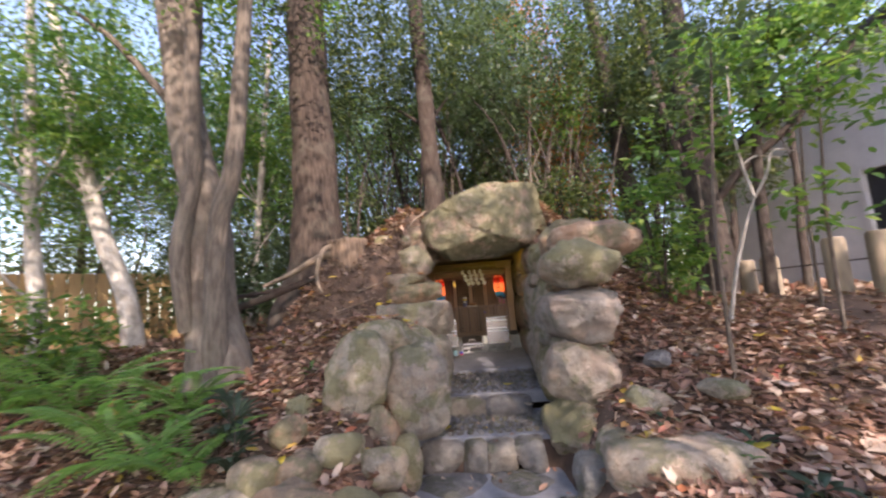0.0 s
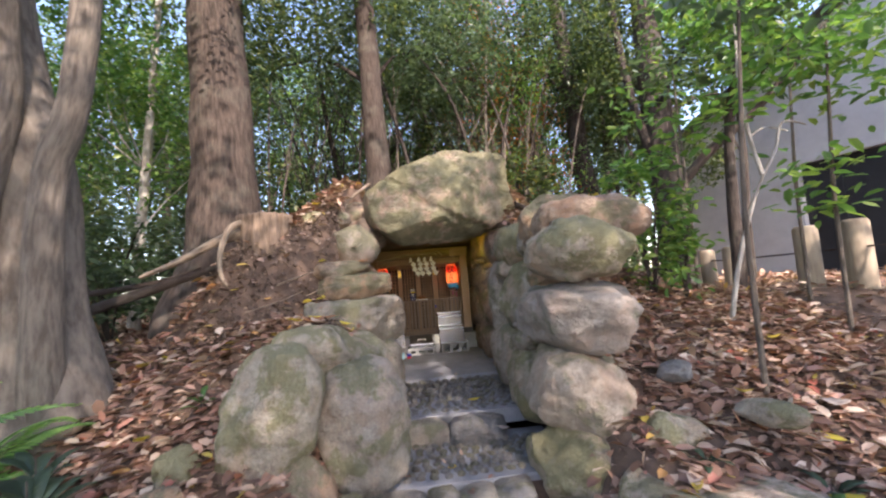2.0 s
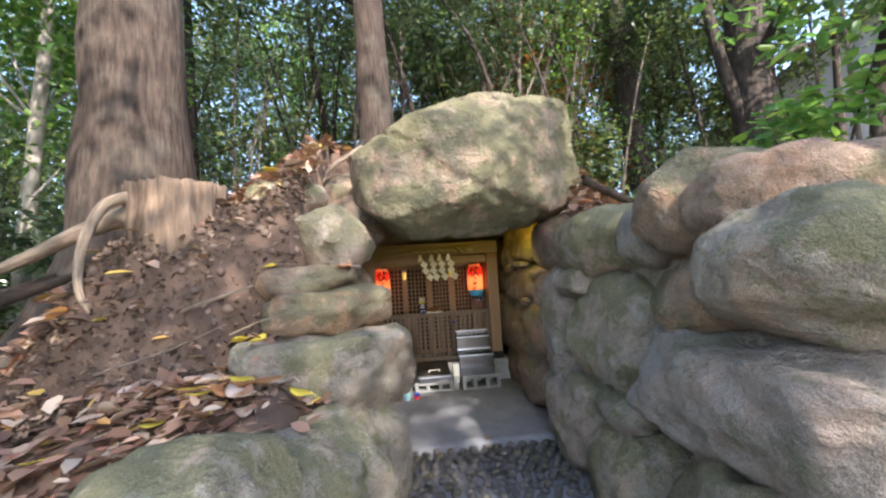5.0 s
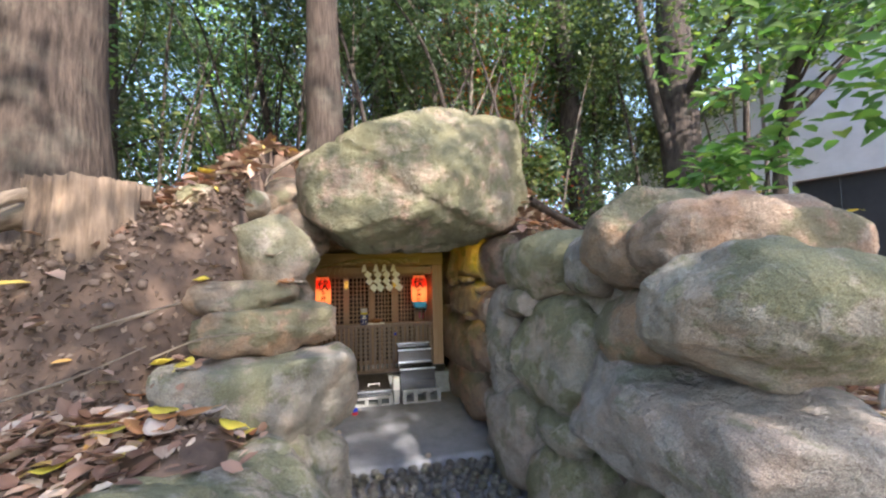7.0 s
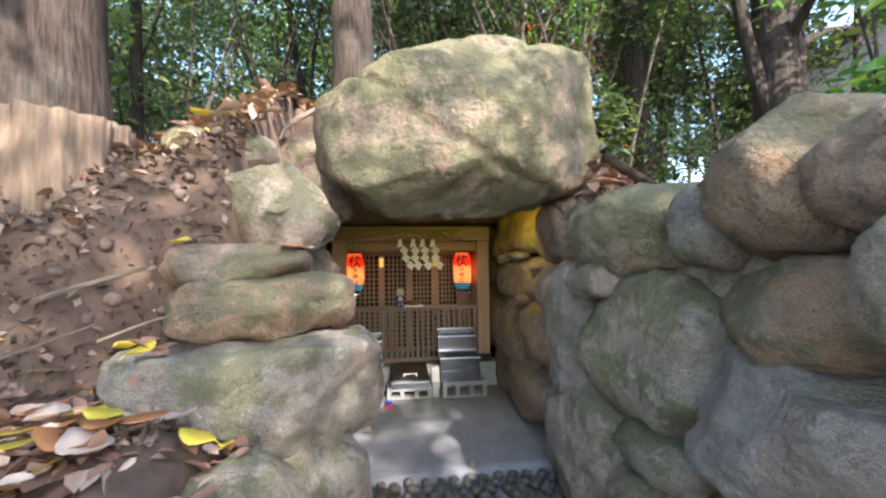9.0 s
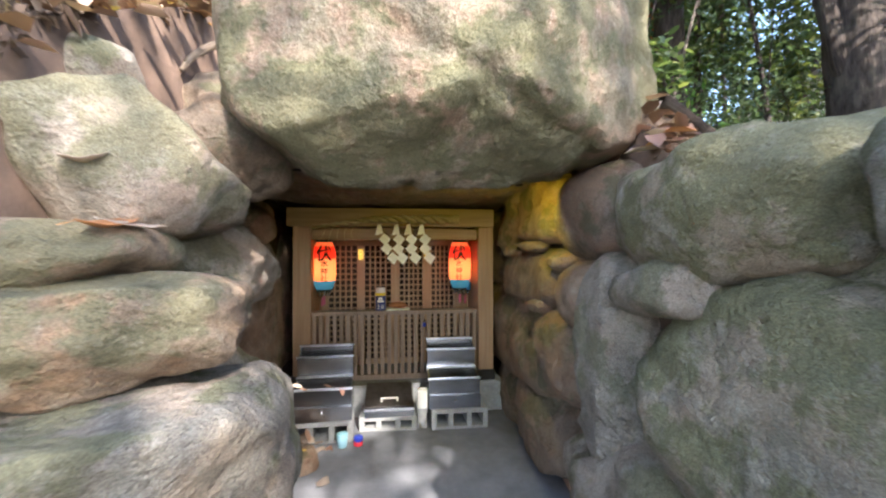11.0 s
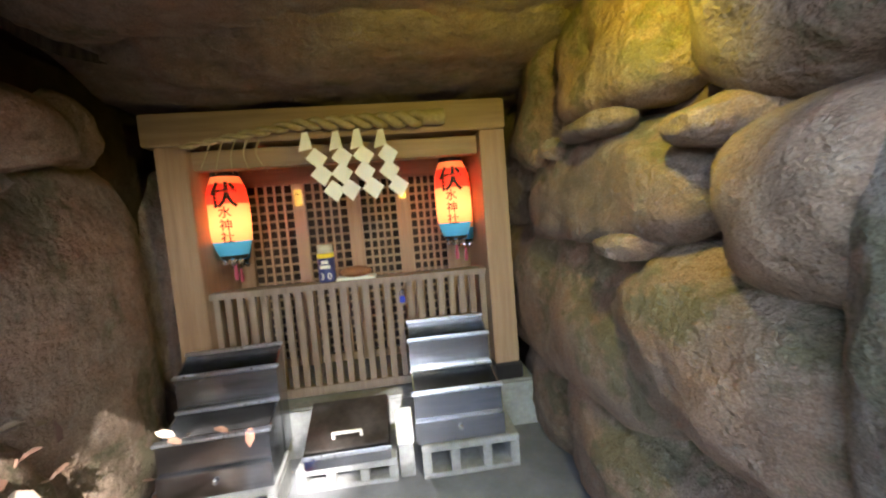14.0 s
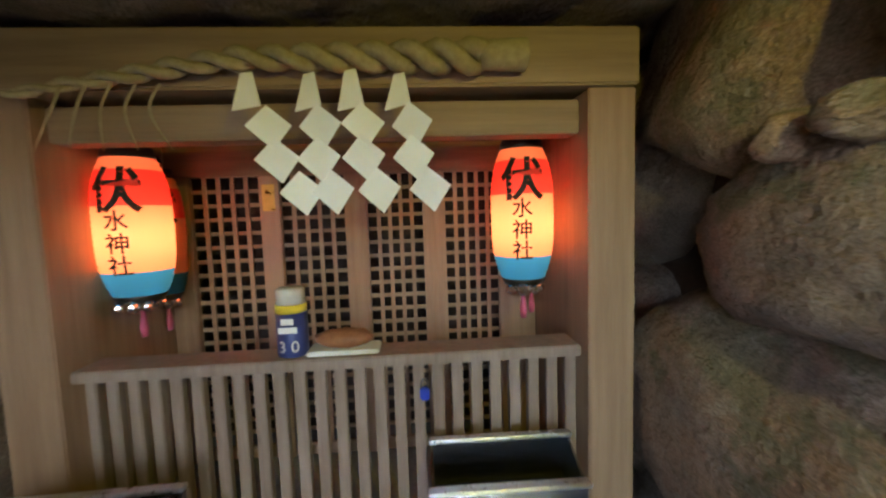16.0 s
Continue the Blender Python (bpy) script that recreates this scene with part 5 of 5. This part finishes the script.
            if -1.25 < x < 0 and 4.72 < y < 5.35 or (-0.95 < x < 0 and 4.0 < y < 5.0):
                continue
            zz = hill(x, y)
        else:
            zz = over(x, y)
        pts.append((x, y, zz + rng.uniform(0.005, 0.05)))
    ob = leaf_mesh(name, pts, rng.uniform(size[0], size[1], n), mat or LITTER, None, rng, 0.0, 0.55, 0.24, 0.0, True)
    return tagged(ob, label, "leaf litter", "", "stuff")


scatter("leaf_litter", 60000, (-5.5, 4.1, -1.0, 9.5), "dry brown and russet fallen leaves covering the slope", 5, (0.06, 0.14))
scatter("leaf_litter", 22000, (-12, 10, -9, 10), "scattered dry leaves further off on the woodland floor", 8, (0.07, 0.15))
scatter("leaf_litter", 16000, (-12, 9, 8, 20), "dry fallen leaves under the far trees", 6, (0.1, 0.2))
scatter("leaf_litter", 7000, (-0.9, 1.3, 6.8, 9.0), "dry fallen leaves on the mound top", 7, (0.05, 0.12), None, lambda x, y: hill(x, y) - 0.3 * max(0, 7.0 - y))

bpy.context.view_layer.update()
DG = bpy.context.evaluated_depsgraph_get()


def drop(x, y, z0):
    """The first surface below (x, y, z0), and its normal."""
    hit, place, normal, _, ob, _ = scene.ray_cast(DG, Vector((x, y, z0)), Vector((0, 0, -1)), distance=4.0)
    return (place, normal) if hit else (Vector((x, y, hill(x, y))), Vector((0, 0, 1)))


def single_leaf(length, width, curl, seed):
    """One broad pointed leaf with a midrib fold, curled edge and stalk."""
    rnd = random.Random(seed)
    bm = bmesh.new()
    rows = []
    steps = 7
    for i in range(steps + 1):
        u = i / steps
        half = width / 2 * math.sin(math.pi * min(1, u * 0.97 + 0.015)) ** 0.75 * (1 + rnd.uniform(-0.08, 0.08))
        arch = curl * length * (u - 0.5) ** 2 * 2 + rnd.uniform(-0.002, 0.002)
        rows.append([bm.verts.new((s * half, (u - 0.5) * length, arch + abs(s) * half * 0.25)) for s in (-1, 0, 1)])
    for a, b in zip(rows, rows[1:]):
        for i in range(2):
            bm.faces.new((a[i], a[i + 1], b[i + 1], b[i]))
    st = [bm.verts.new(p) for p in ((-0.0015, -0.5 * length, curl * length * 0.5), (0.0015, -0.5 * length, curl * length * 0.5), (0.002, -0.72 * length, 0.01), (-0.002, -0.72 * length, 0.01))]
    bm.faces.new(st)
    ext = bmesh.ops.extrude_face_region(bm, geom=bm.faces[:])
    bmesh.ops.translate(bm, verts=[g for g in ext["geom"] if isinstance(g, bmesh.types.BMVert)], vec=(0, 0, -0.0012))
    bmesh.ops.recalc_face_normals(bm, faces=bm.faces[:])
    me = bpy.data.meshes.new("fallen_leaf")
    bm.to_mesh(me)
    bm.free()
    me.polygons.foreach_set("use_smooth", [True] * len(me.polygons))
    return me


LEAVES = {}
for key, mat in (("yellow", YELLOW_LEAF), ("brown", BROWN_LEAF), ("pale", PALE_LEAF)):
    LEAVES[key] = []
    for k in range(4):
        me = single_leaf(0.12, 0.055 + 0.012 * k, 0.15 + 0.1 * k, k + 7)
        me.materials.append(mat)
        LEAVES[key].append(me)
rnd = random.Random(21)
SINGLE = [("yellow", -1.03, 4.92), ("yellow", -0.95, 4.85), ("yellow", -0.91, 4.96), ("brown", -0.91, 4.78), ("brown", -0.83, 4.82), ("yellow", -0.67, 4.92), ("yellow", -0.69, 4.82), ("pale", -0.80, 4.94),
          ("yellow", -1.11, 4.74), ("yellow", -1.05, 4.68), ("brown", -0.97, 4.72), ("pale", -1.10, 4.86), ("pale", -1.19, 4.78), ("brown", -1.05, 4.80), ("yellow", -1.21, 4.66), ("pale", -0.90, 4.70), ("brown", -1.15, 4.92),
          ("yellow", -0.95, 5.30), ("yellow", -1.08, 5.20), ("pale", -0.62, 5.42), ("pale", -0.50, 5.42), ("brown", -0.55, 5.40), ("brown", -1.15, 5.12),
          ("yellow", 2.12, 3.80), ("yellow", 1.62, 4.45), ("yellow", 1.75, 4.15), ("yellow", 2.9, 4.3), ("yellow", 1.9, 3.0), ("yellow", 2.3, 3.4), ("yellow", 1.45, 4.3),
          ("yellow", -1.85, 3.95), ("yellow", -2.1, 4.75), ("yellow", -1.6, 4.6), ("yellow", -1.45, 3.1), ("yellow", -1.7, 5.1), ("yellow", -0.27, 4.35), ("yellow", 0.45, 5.2), ("pale", 0.62, 4.75),
          ("pale", 1.6, 3.9), ("pale", 1.85, 4.3), ("pale", 2.2, 4.6), ("pale", -1.5, 3.9), ("pale", -1.9, 4.3), ("pale", 1.75, 3.55), ("brown", 2.0, 4.0), ("brown", 2.5, 3.9), ("pale", 2.6, 3.6),
          ("yellow", -1.05, 5.75), ("pale", 0.42, 6.2), ("pale", -0.48, 7.02), ("pale", -0.40, 6.90), ("pale", -0.56, 6.84), ("pale", -0.36, 7.00), ("brown", -0.52, 6.72), ("pale", -0.28, 6.70)]
for k, (key, x, y) in enumerate(SINGLE):
    p, nrm = drop(x, y, 0.9 if y > 6.15 else 2.3 if y < 5.6 and x < 0 else 3.3)
    lf = new("fallen_leaf", LEAVES[key][k % 4])
    q = nrm.lerp(Vector((0, 0, 1)), 0.8).to_track_quat("Z", "Y").to_matrix().to_4x4()
    lf.matrix_basis = Matrix.Translation(p + Vector((0, 0, 0.045 if y > 4.65 and y < 5.05 and -1.2 < x < -0.6 else 0.014))) @ q @ pose(0, 0, 0, rnd.uniform(-8, 8), rnd.uniform(-8, 8), rnd.uniform(0, 360)) @ Matrix.Scale(rnd.uniform(0.8, 1.25), 4)
    tagged(lf, {"yellow": "bright yellow fallen leaf", "brown": "curled orange-brown fallen leaf", "pale": "pale dry fallen leaf"}[key], "leaf", "single fallen leaves")

# litter in the pocket of the wall and on the grotto floor
def heap(n, cx, cy, sx, sy, z0, seed, label):
    rng = np.random.default_rng(seed)
    pts = []
    for _ in range(n):
        x, y = rng.normal(cx, sx), rng.normal(cy, sy)
        p, _n = drop(x, y, z0)
        pts.append((p.x, p.y, p.z + rng.uniform(0.004, 0.03)))
    tagged(leaf_mesh("leaf_heap", pts, rng.uniform(0.045, 0.10, n), LITTER, None, rng, 0.0, 0.55, 0.32, 0.0, True), label, "leaf litter", "", "stuff")


heap(340, -1.08, 4.80, 0.18, 0.11, 2.0, 31, "brown and pale leaves heaped in a pocket of the wall")
heap(120, -0.62, 6.95, 0.14, 0.22, 1.0, 32, "dry leaves along the foot of the grotto wall")
heap(50, 0.2, 3.4, 0.5, 0.6, 1.0, 33, "a few dry leaves on the flagstones")

# ---- stump and roots on the bank ----
STUMP = plain_material("rotting_stump", (0.27, 0.19, 0.13), (0.045, 0.031, 0.023), 30, 0.9, 0, 0.012, 0.2, (1, 1, 0.15), 0.8)
stump = thing("tree_stump", (-1.53, 5.50, 1.38), "old sawn tree stump rotting on the earth bank", "tree stump")
bm = bmesh.new()
rings = []
seg = 144
for i in range(28):
    u = i / 27
    zz = -0.15 + 1.07 * u
    ring2 = []
    for k in range(seg):
        a = 2 * math.pi * k / seg
        r = 0.25 + 0.10 * (1 - u) ** 2
        r *= 1 + 0.16 * noise.noise((math.cos(a) * 3, math.sin(a) * 3, u * 0.8)) - 0.16 * abs(noise.noise((math.cos(a) * 6, math.sin(a) * 6, u * 0.7 + 3))) + 0.07 * noise.noise((math.cos(a) * 8, math.sin(a) * 8, u * 2.2)) + 0.05 * noise.noise((math.cos(a) * 20, math.sin(a) * 20, u * 3))
        ring2.append(bm.verts.new((r * 1.08 * math.cos(a), r * math.sin(a), zz + (0.02 * noise.noise((k * 0.4, 0, 5)) if i == 27 else 0))))
    rings.append(ring2)
for a, b in zip(rings, rings[1:]):
    for k in range(seg):
        bm.faces.new((a[k], a[(k + 1) % seg], b[(k + 1) % seg], b[k]))
bm.faces.new(rings[-1])
part("stump_body", bm, STUMP, stump, "", True)
ROOTMAT = bark_material("root_bark", (0.34, 0.265, 0.19), (0.17, 0.125, 0.09), 6)
for pts, rad in (([(-0.15, -0.16, 0.84), (-0.26, -0.24, 0.78), (-0.32, -0.30, 0.58), (-0.32, -0.34, 0.36), (-0.24, -0.36, 0.20), (-0.12, -0.36, 0.12)], [0.036, 0.030, 0.026, 0.022, 0.017, 0.008]),
                 ([(-0.2, -0.1, 0.75), (-0.45, -0.12, 0.66), (-0.75, -0.16, 0.50), (-1.1, -0.2, 0.36)], [0.06, 0.045, 0.035, 0.02]),
                 ([(0.05, -0.3, 0.15), (0.3, -0.42, 0.22), (0.55, -0.38, 0.30)], [0.012, 0.010, 0.006])):
    tubes("root", [(pts, rad)], ROOTMAT, stump, 9, "pale twisted root", 0.2, 0, 4)
for k, (pts, r) in enumerate([([(-1.05, 4.98, 1.45), (-0.85, 5.05, 1.52), (-0.60, 5.12, 1.52)], 0.005), ([(-1.5, 4.75, 1.35), (-1.25, 4.85, 1.42), (-1.08, 5.02, 1.50)], 0.006),
                              ([(1.32, 6.1, 2.40), (1.7, 6.2, 2.25), (2.3, 6.3, 2.0)], 0.04), ([(-3.0, 5.15, 1.45), (-2.4, 5.15, 1.62), (-1.85, 5.2, 1.80)], 0.05), ([(-3.1, 5.35, 1.62), (-2.5, 5.32, 1.68), (-2.1, 5.35, 1.80)], 0.03),
                              ([(-0.9, 6.5, 2.72), (-1.3, 6.75, 2.60), (-1.9, 7.1, 2.45)], 0.06), ([(-0.5, 6.55, 2.86), (-0.75, 6.35, 2.62), (-0.8, 6.25, 2.48)], 0.02)]):
    base = Vector(pts[0])
    br = thing("fallen_branch", base, "dead fallen branch lying on the leaves", "branch", "fallen branches")
    tubes("stick", [([Vector(p) - base for p in pts], [r, r * 0.9, r * 0.4])], ROOTMAT if r < 0.03 else BARK, br, 8, "", 0.15, 0, 4)

# clods on the bare earth bank
rng = np.random.default_rng(3)
for k in range(60):
    x, y = rng.uniform(-1.9, -0.85), rng.uniform(5.1, 5.6)
    r = rng.uniform(0.012, 0.03)
    boulder("earth_clod", (x, y, hill(x, y) + r * 0.2), (r * 1.3, r, r), rng.uniform(0, 180), EARTH, "crumbly clod of dark earth on the bank", 700 + k, level=2, rough=0.2, group="earth clods", category="earth")

rng = np.random.default_rng(13)
pts = [(x, y, hill(x, y) + 0.008) for x, y in zip(rng.uniform(-2.1, -0.80, 9000), rng.uniform(4.75, 5.75, 9000))]
tagged(leaf_mesh("earth_crumbs", pts, rng.uniform(0.012, 0.05, 9000), CRUMBS, None, rng, 0.0, 0.6, 0.9), "crumbs of dark earth, bark and rotted leaves on the bank", "earth", "", "stuff")

# ---- fence posts before the building ----
for k, (x, y, h0) in enumerate([(5.30, 6.05, 0.85), (5.45, 5.55, 0.85), (5.25, 7.25, 0.65), (5.20, 7.75, 0.62), (5.15, 8.4, 0.6), (5.6, 4.6, 0.85)]):
    z = hill(x, y)
    fp = thing("fence_post", (x, y, z), "short thick weathered fence post in the leaves", "fence post", "fence posts")
    part("post", lathe_bm([(0.15, -0.2), (0.14, 0.0), (0.135, h0 - 0.04), (0.11, h0)], 16), POST_STONE, fp, "", True)
line = thing("boundary_rope", (5.3, 6.5, 1.5), "thin dark rope strung between the fence posts", "rope")
tubes("line", [([(0.2, -1.9, 0.05), (0.05, -0.5, 0.02), (-0.1, 0.9, 0.0), (-0.15, 1.9, 0.05)], [0.012] * 4)], BARK_DARK, line, 6)

# slatted fence far off in the wood
far_fence = thing("board_fence", (-6.3, 6.2, 0.9), "tan board fence beyond the trees", "fence", "", 52)
for k in range(26):
    part("slat", box_bm(-2.3 + 0.18 * k, -2.3 + 0.18 * k + 0.16, -0.012, 0.012, 0.0, 1.35, 0.004), BAMBOO, far_fence)
for zz in (0.25, 1.1):
    part("rail", box_bm(-2.35, 2.4, 0.014, 0.06, zz, zz + 0.08, 0.004), BAMBOO, far_fence)

# ---- plants ----


def sapling(at, stems, leaf_spots, label, leaf, size, seed, mat=BARK_PALE, n=50, spread=0.14, category="sapling"):
    rng = np.random.default_rng(seed)
    root = thing("sapling", at, label, category)
    for pts, r in stems:
        tubes("stem", [(pts, [r, r * 0.85, r * 0.7, r * 0.4][: len(pts)] + [r * 0.3] * max(0, len(pts) - 4))], mat, root, 8, "", 0.1, 0, 4)
    pts = np.concatenate([np.array(c) + rng.normal(size=(n, 3)) * np.array([spread * 1.5, spread * 1.2, spread * 0.6]) for c in leaf_spots])
    leaf_mesh("leafage", pts, rng.uniform(0.7, 1.3, len(pts)) * size, leaf, root, rng, 0.15, 0.5, 0.35, 0.0, True)["kind"] = "stuff"
    return root


# pale forked sapling on the right slope
x, y = 2.9, 4.75
z = hill(x, y)
sapling((x, y, 0), [([(0, 0, z - 0.1), (0.10, -0.07, z + 0.5), (0.24, -0.16, 1.95), (0.34, -0.23, 2.25)], 0.026),
                    ([(0.34, -0.23, 2.25), (0.28, -0.21, 2.6), (0.25, -0.20, 3.1), (0.30, -0.2, 3.8)], 0.022),
                    ([(0.34, -0.23, 2.25), (0.5, -0.24, 2.5), (0.6, -0.25, 2.75), (0.85, -0.25, 2.72)], 0.018),
                    ([(0.27, -0.21, 2.62), (0.45, -0.2, 2.72), (0.7, -0.2, 2.68)], 0.012)],
        [(0.5, -0.2, 3.3), (0.9, -0.2, 3.2), (0.1, -0.2, 3.0), (1.2, -0.3, 3.5), (0.7, -0.3, 3.7), (1.6, -0.3, 3.3), (1.4, -0.2, 3.0), (-0.1, -0.1, 2.8), (1.0, -0.2, 2.3), (1.1, -0.1, 2.0)], "pale forked sapling with bright green leaves", LEAF_BRIGHT, 0.15, 71, BARK_PALE, 46, 0.17)
# thin dark stems on the slope
for k, (x, y, h0, lean) in enumerate([(2.32, 3.83, 3.2, 0.30), (3.9, 4.5, 3.0, 0.3), (3.3, 5.6, 2.8, 0.05), (3.6, 6.1, 2.8, 0.05), (4.3, 5.2, 3.0, 0.25)]):
    z = hill(x, y)
    sapling((x, y, 0), [([(0, 0, z - 0.1), (lean * 0.1, 0, z + h0 * 0.4), (lean * 0.5, 0.02, z + h0 * 0.7), (lean, 0.05, z + h0)], 0.022)],
            [(lean, 0, z + h0 * 0.9), (lean + 0.3, 0, z + h0), (lean - 0.3, 0.1, z + h0)], "slim dark-stemmed sapling on the leafy slope", LEAF_BRIGHT if k % 2 else LEAF_COOL, 0.13, 80 + k, BARK_GREY, 40, 0.18)
# bushes
def bush(at, size, n, leaf, leaf_size, label, seed):
    rng = np.random.default_rng(seed)
    root = thing("bush", at, label, "bush")
    pts = crown_points(rng, (0, 0, size[2]), size, n, 0.35)
    for k in range(7):
        tip = Vector(pts[int(rng.integers(len(pts)))])
        tubes("twig", [([(0, 0, -0.1), (tip.x * 0.4, tip.y * 0.4, tip.z * 0.6), tip], [0.016, 0.010, 0.004])], BARK_DARK, root, 6)
    leaf_mesh("leafage", pts, rng.uniform(0.7, 1.3, len(pts)) * leaf_size, leaf, root, rng, 0.2, 0.5, 0.4, 0.0, True)["kind"] = "stuff"
    return root


for k, (x, y, sx, sz, n, leaf) in enumerate([(2.47, 5.20, 0.42, 1.02, 720, LEAF_BRIGHT), (2.95, 5.35, 0.40, 0.70, 380, LEAF_BRIGHT), (1.95, 7.6, 0.6, 0.55, 700, LEAF), (3.2, 7.7, 0.6, 0.7, 700, LEAF), (-3.6, 6.4, 0.8, 0.8, 1200, LEAF_COOL), (-3.1, 7.4, 0.8, 0.9, 1200, LEAF_COOL), (-4.6, 4.3, 0.7, 0.6, 900, LEAF_BRIGHT), (-5.6, 4.0, 0.8, 0.8, 1000, LEAF), (-4.9, 7.2, 0.9, 1.0, 1400, LEAF), (1.4, 9.4, 0.8, 0.7, 1000, LEAF), (-1.6, 9.0, 0.9, 0.8, 1200, LEAF)]):
    bush((x, y, hill(x, y)), (sx, sx, sz), n, leaf, 0.11, "leafy evergreen bush under the trees", 90 + k)


def fern(at, fronds, length, seed, label):
    """A crown of arching fronds, each with paired leaflets."""
    rnd = random.Random(seed)
    root = thing("fern", at, label, "fern", "ferns")
    for f in range(fronds):
        az = 2 * math.pi * f / fronds + rnd.uniform(-0.3, 0.3)
        L = length * rnd.uniform(0.75, 1.15)
        rise = rnd.uniform(0.8, 1.45)
        verts, faces = [], []
        for i in range(26):
            u = (i + 1) / 26
            c = Vector((0, L * u, L * (rise * u - 0.75 * u * u)))
            half = L * 0.20 * math.sin(math.pi * min(1.0, 0.12 + 0.9 * u)) ** 0.8 * (1 - 0.3 * u)
            for s in (-1, 1):
                b = len(verts)
                verts += [c + Vector((0, -0.008, 0)), c + Vector((s * half * 0.5, 0.014 + 0.02 * L, 0.008)), c + Vector((s * half, 0.035 * L + 0.02, -0.10 * half)), c + Vector((s * half * 0.5, -0.010, -0.004))]
                faces += [(b, b + 1, b + 2), (b, b + 2, b + 3)]
        fr = mesh_object("frond", verts, faces, FERN, root)
        fr.matrix_basis = pose(0, 0, 0, 0, 0, math.degrees(az))
    return root


for k, (x, y, n, L) in enumerate([(-2.10, 2.95, 8, 0.58), (-2.55, 3.10, 9, 0.75), (-3.05, 3.4, 10, 0.9), (-3.7, 3.8, 9, 0.95), (-4.5, 3.9, 9, 0.9), (-2.6, 3.75, 8, 0.7)]):
    fern((x, y, hill(x, y) + 0.12), n, L, 40 + k, "bright green fern on the leafy slope")


def broadleaf(at, n, size, seed, label, leaf=None, height=0.25):
    root = thing("leafy_plant", at, label, "plant", "low plants")
    rnd = random.Random(seed)
    for k in range(n):
        me = single_leaf(size * rnd.uniform(0.8, 1.2), size * 0.36, -0.3, seed + k)
        me.materials.append(leaf or LEAF_COOL)
        lf = new("leaf", me)
        lf.parent = root
        az = 360 * k / n * 2.4
        hz = height * (0.15 + 0.85 * k / n)
        lf.matrix_basis = pose(0, 0, hz, 0, 0, az) @ pose(0, size * 0.55, 0.02, rnd.uniform(5, 40))
    tubes("stalk", [([(0, 0, -0.03), (0.01, 0, height * 0.5), (0, 0.01, height)], [0.008, 0.006, 0.003])], BARK_GREY, root, 6)
    return root


for k, (x, y, n, s, h0, leaf) in enumerate([(-1.72, 2.98, 34, 0.19, 0.62, LEAF_COOL), (-1.98, 3.35, 20, 0.17, 0.45, LEAF_COOL), (1.72, 2.95, 8, 0.16, 0.10, LEAF_BRIGHT), (1.98, 2.62, 9, 0.18, 0.12, LEAF_COOL), (1.45, 3.35, 6, 0.12, 0.06, LEAF_COOL), (-1.62, 4.2, 6, 0.12, 0.14, LEAF_BRIGHT), (1.95, 3.1, 7, 0.14, 0.08, LEAF_COOL)]):
    broadleaf((x, y, hill(x, y)), n, s, 60 + 30 * k, "low plant with broad green leaves", leaf, h0)
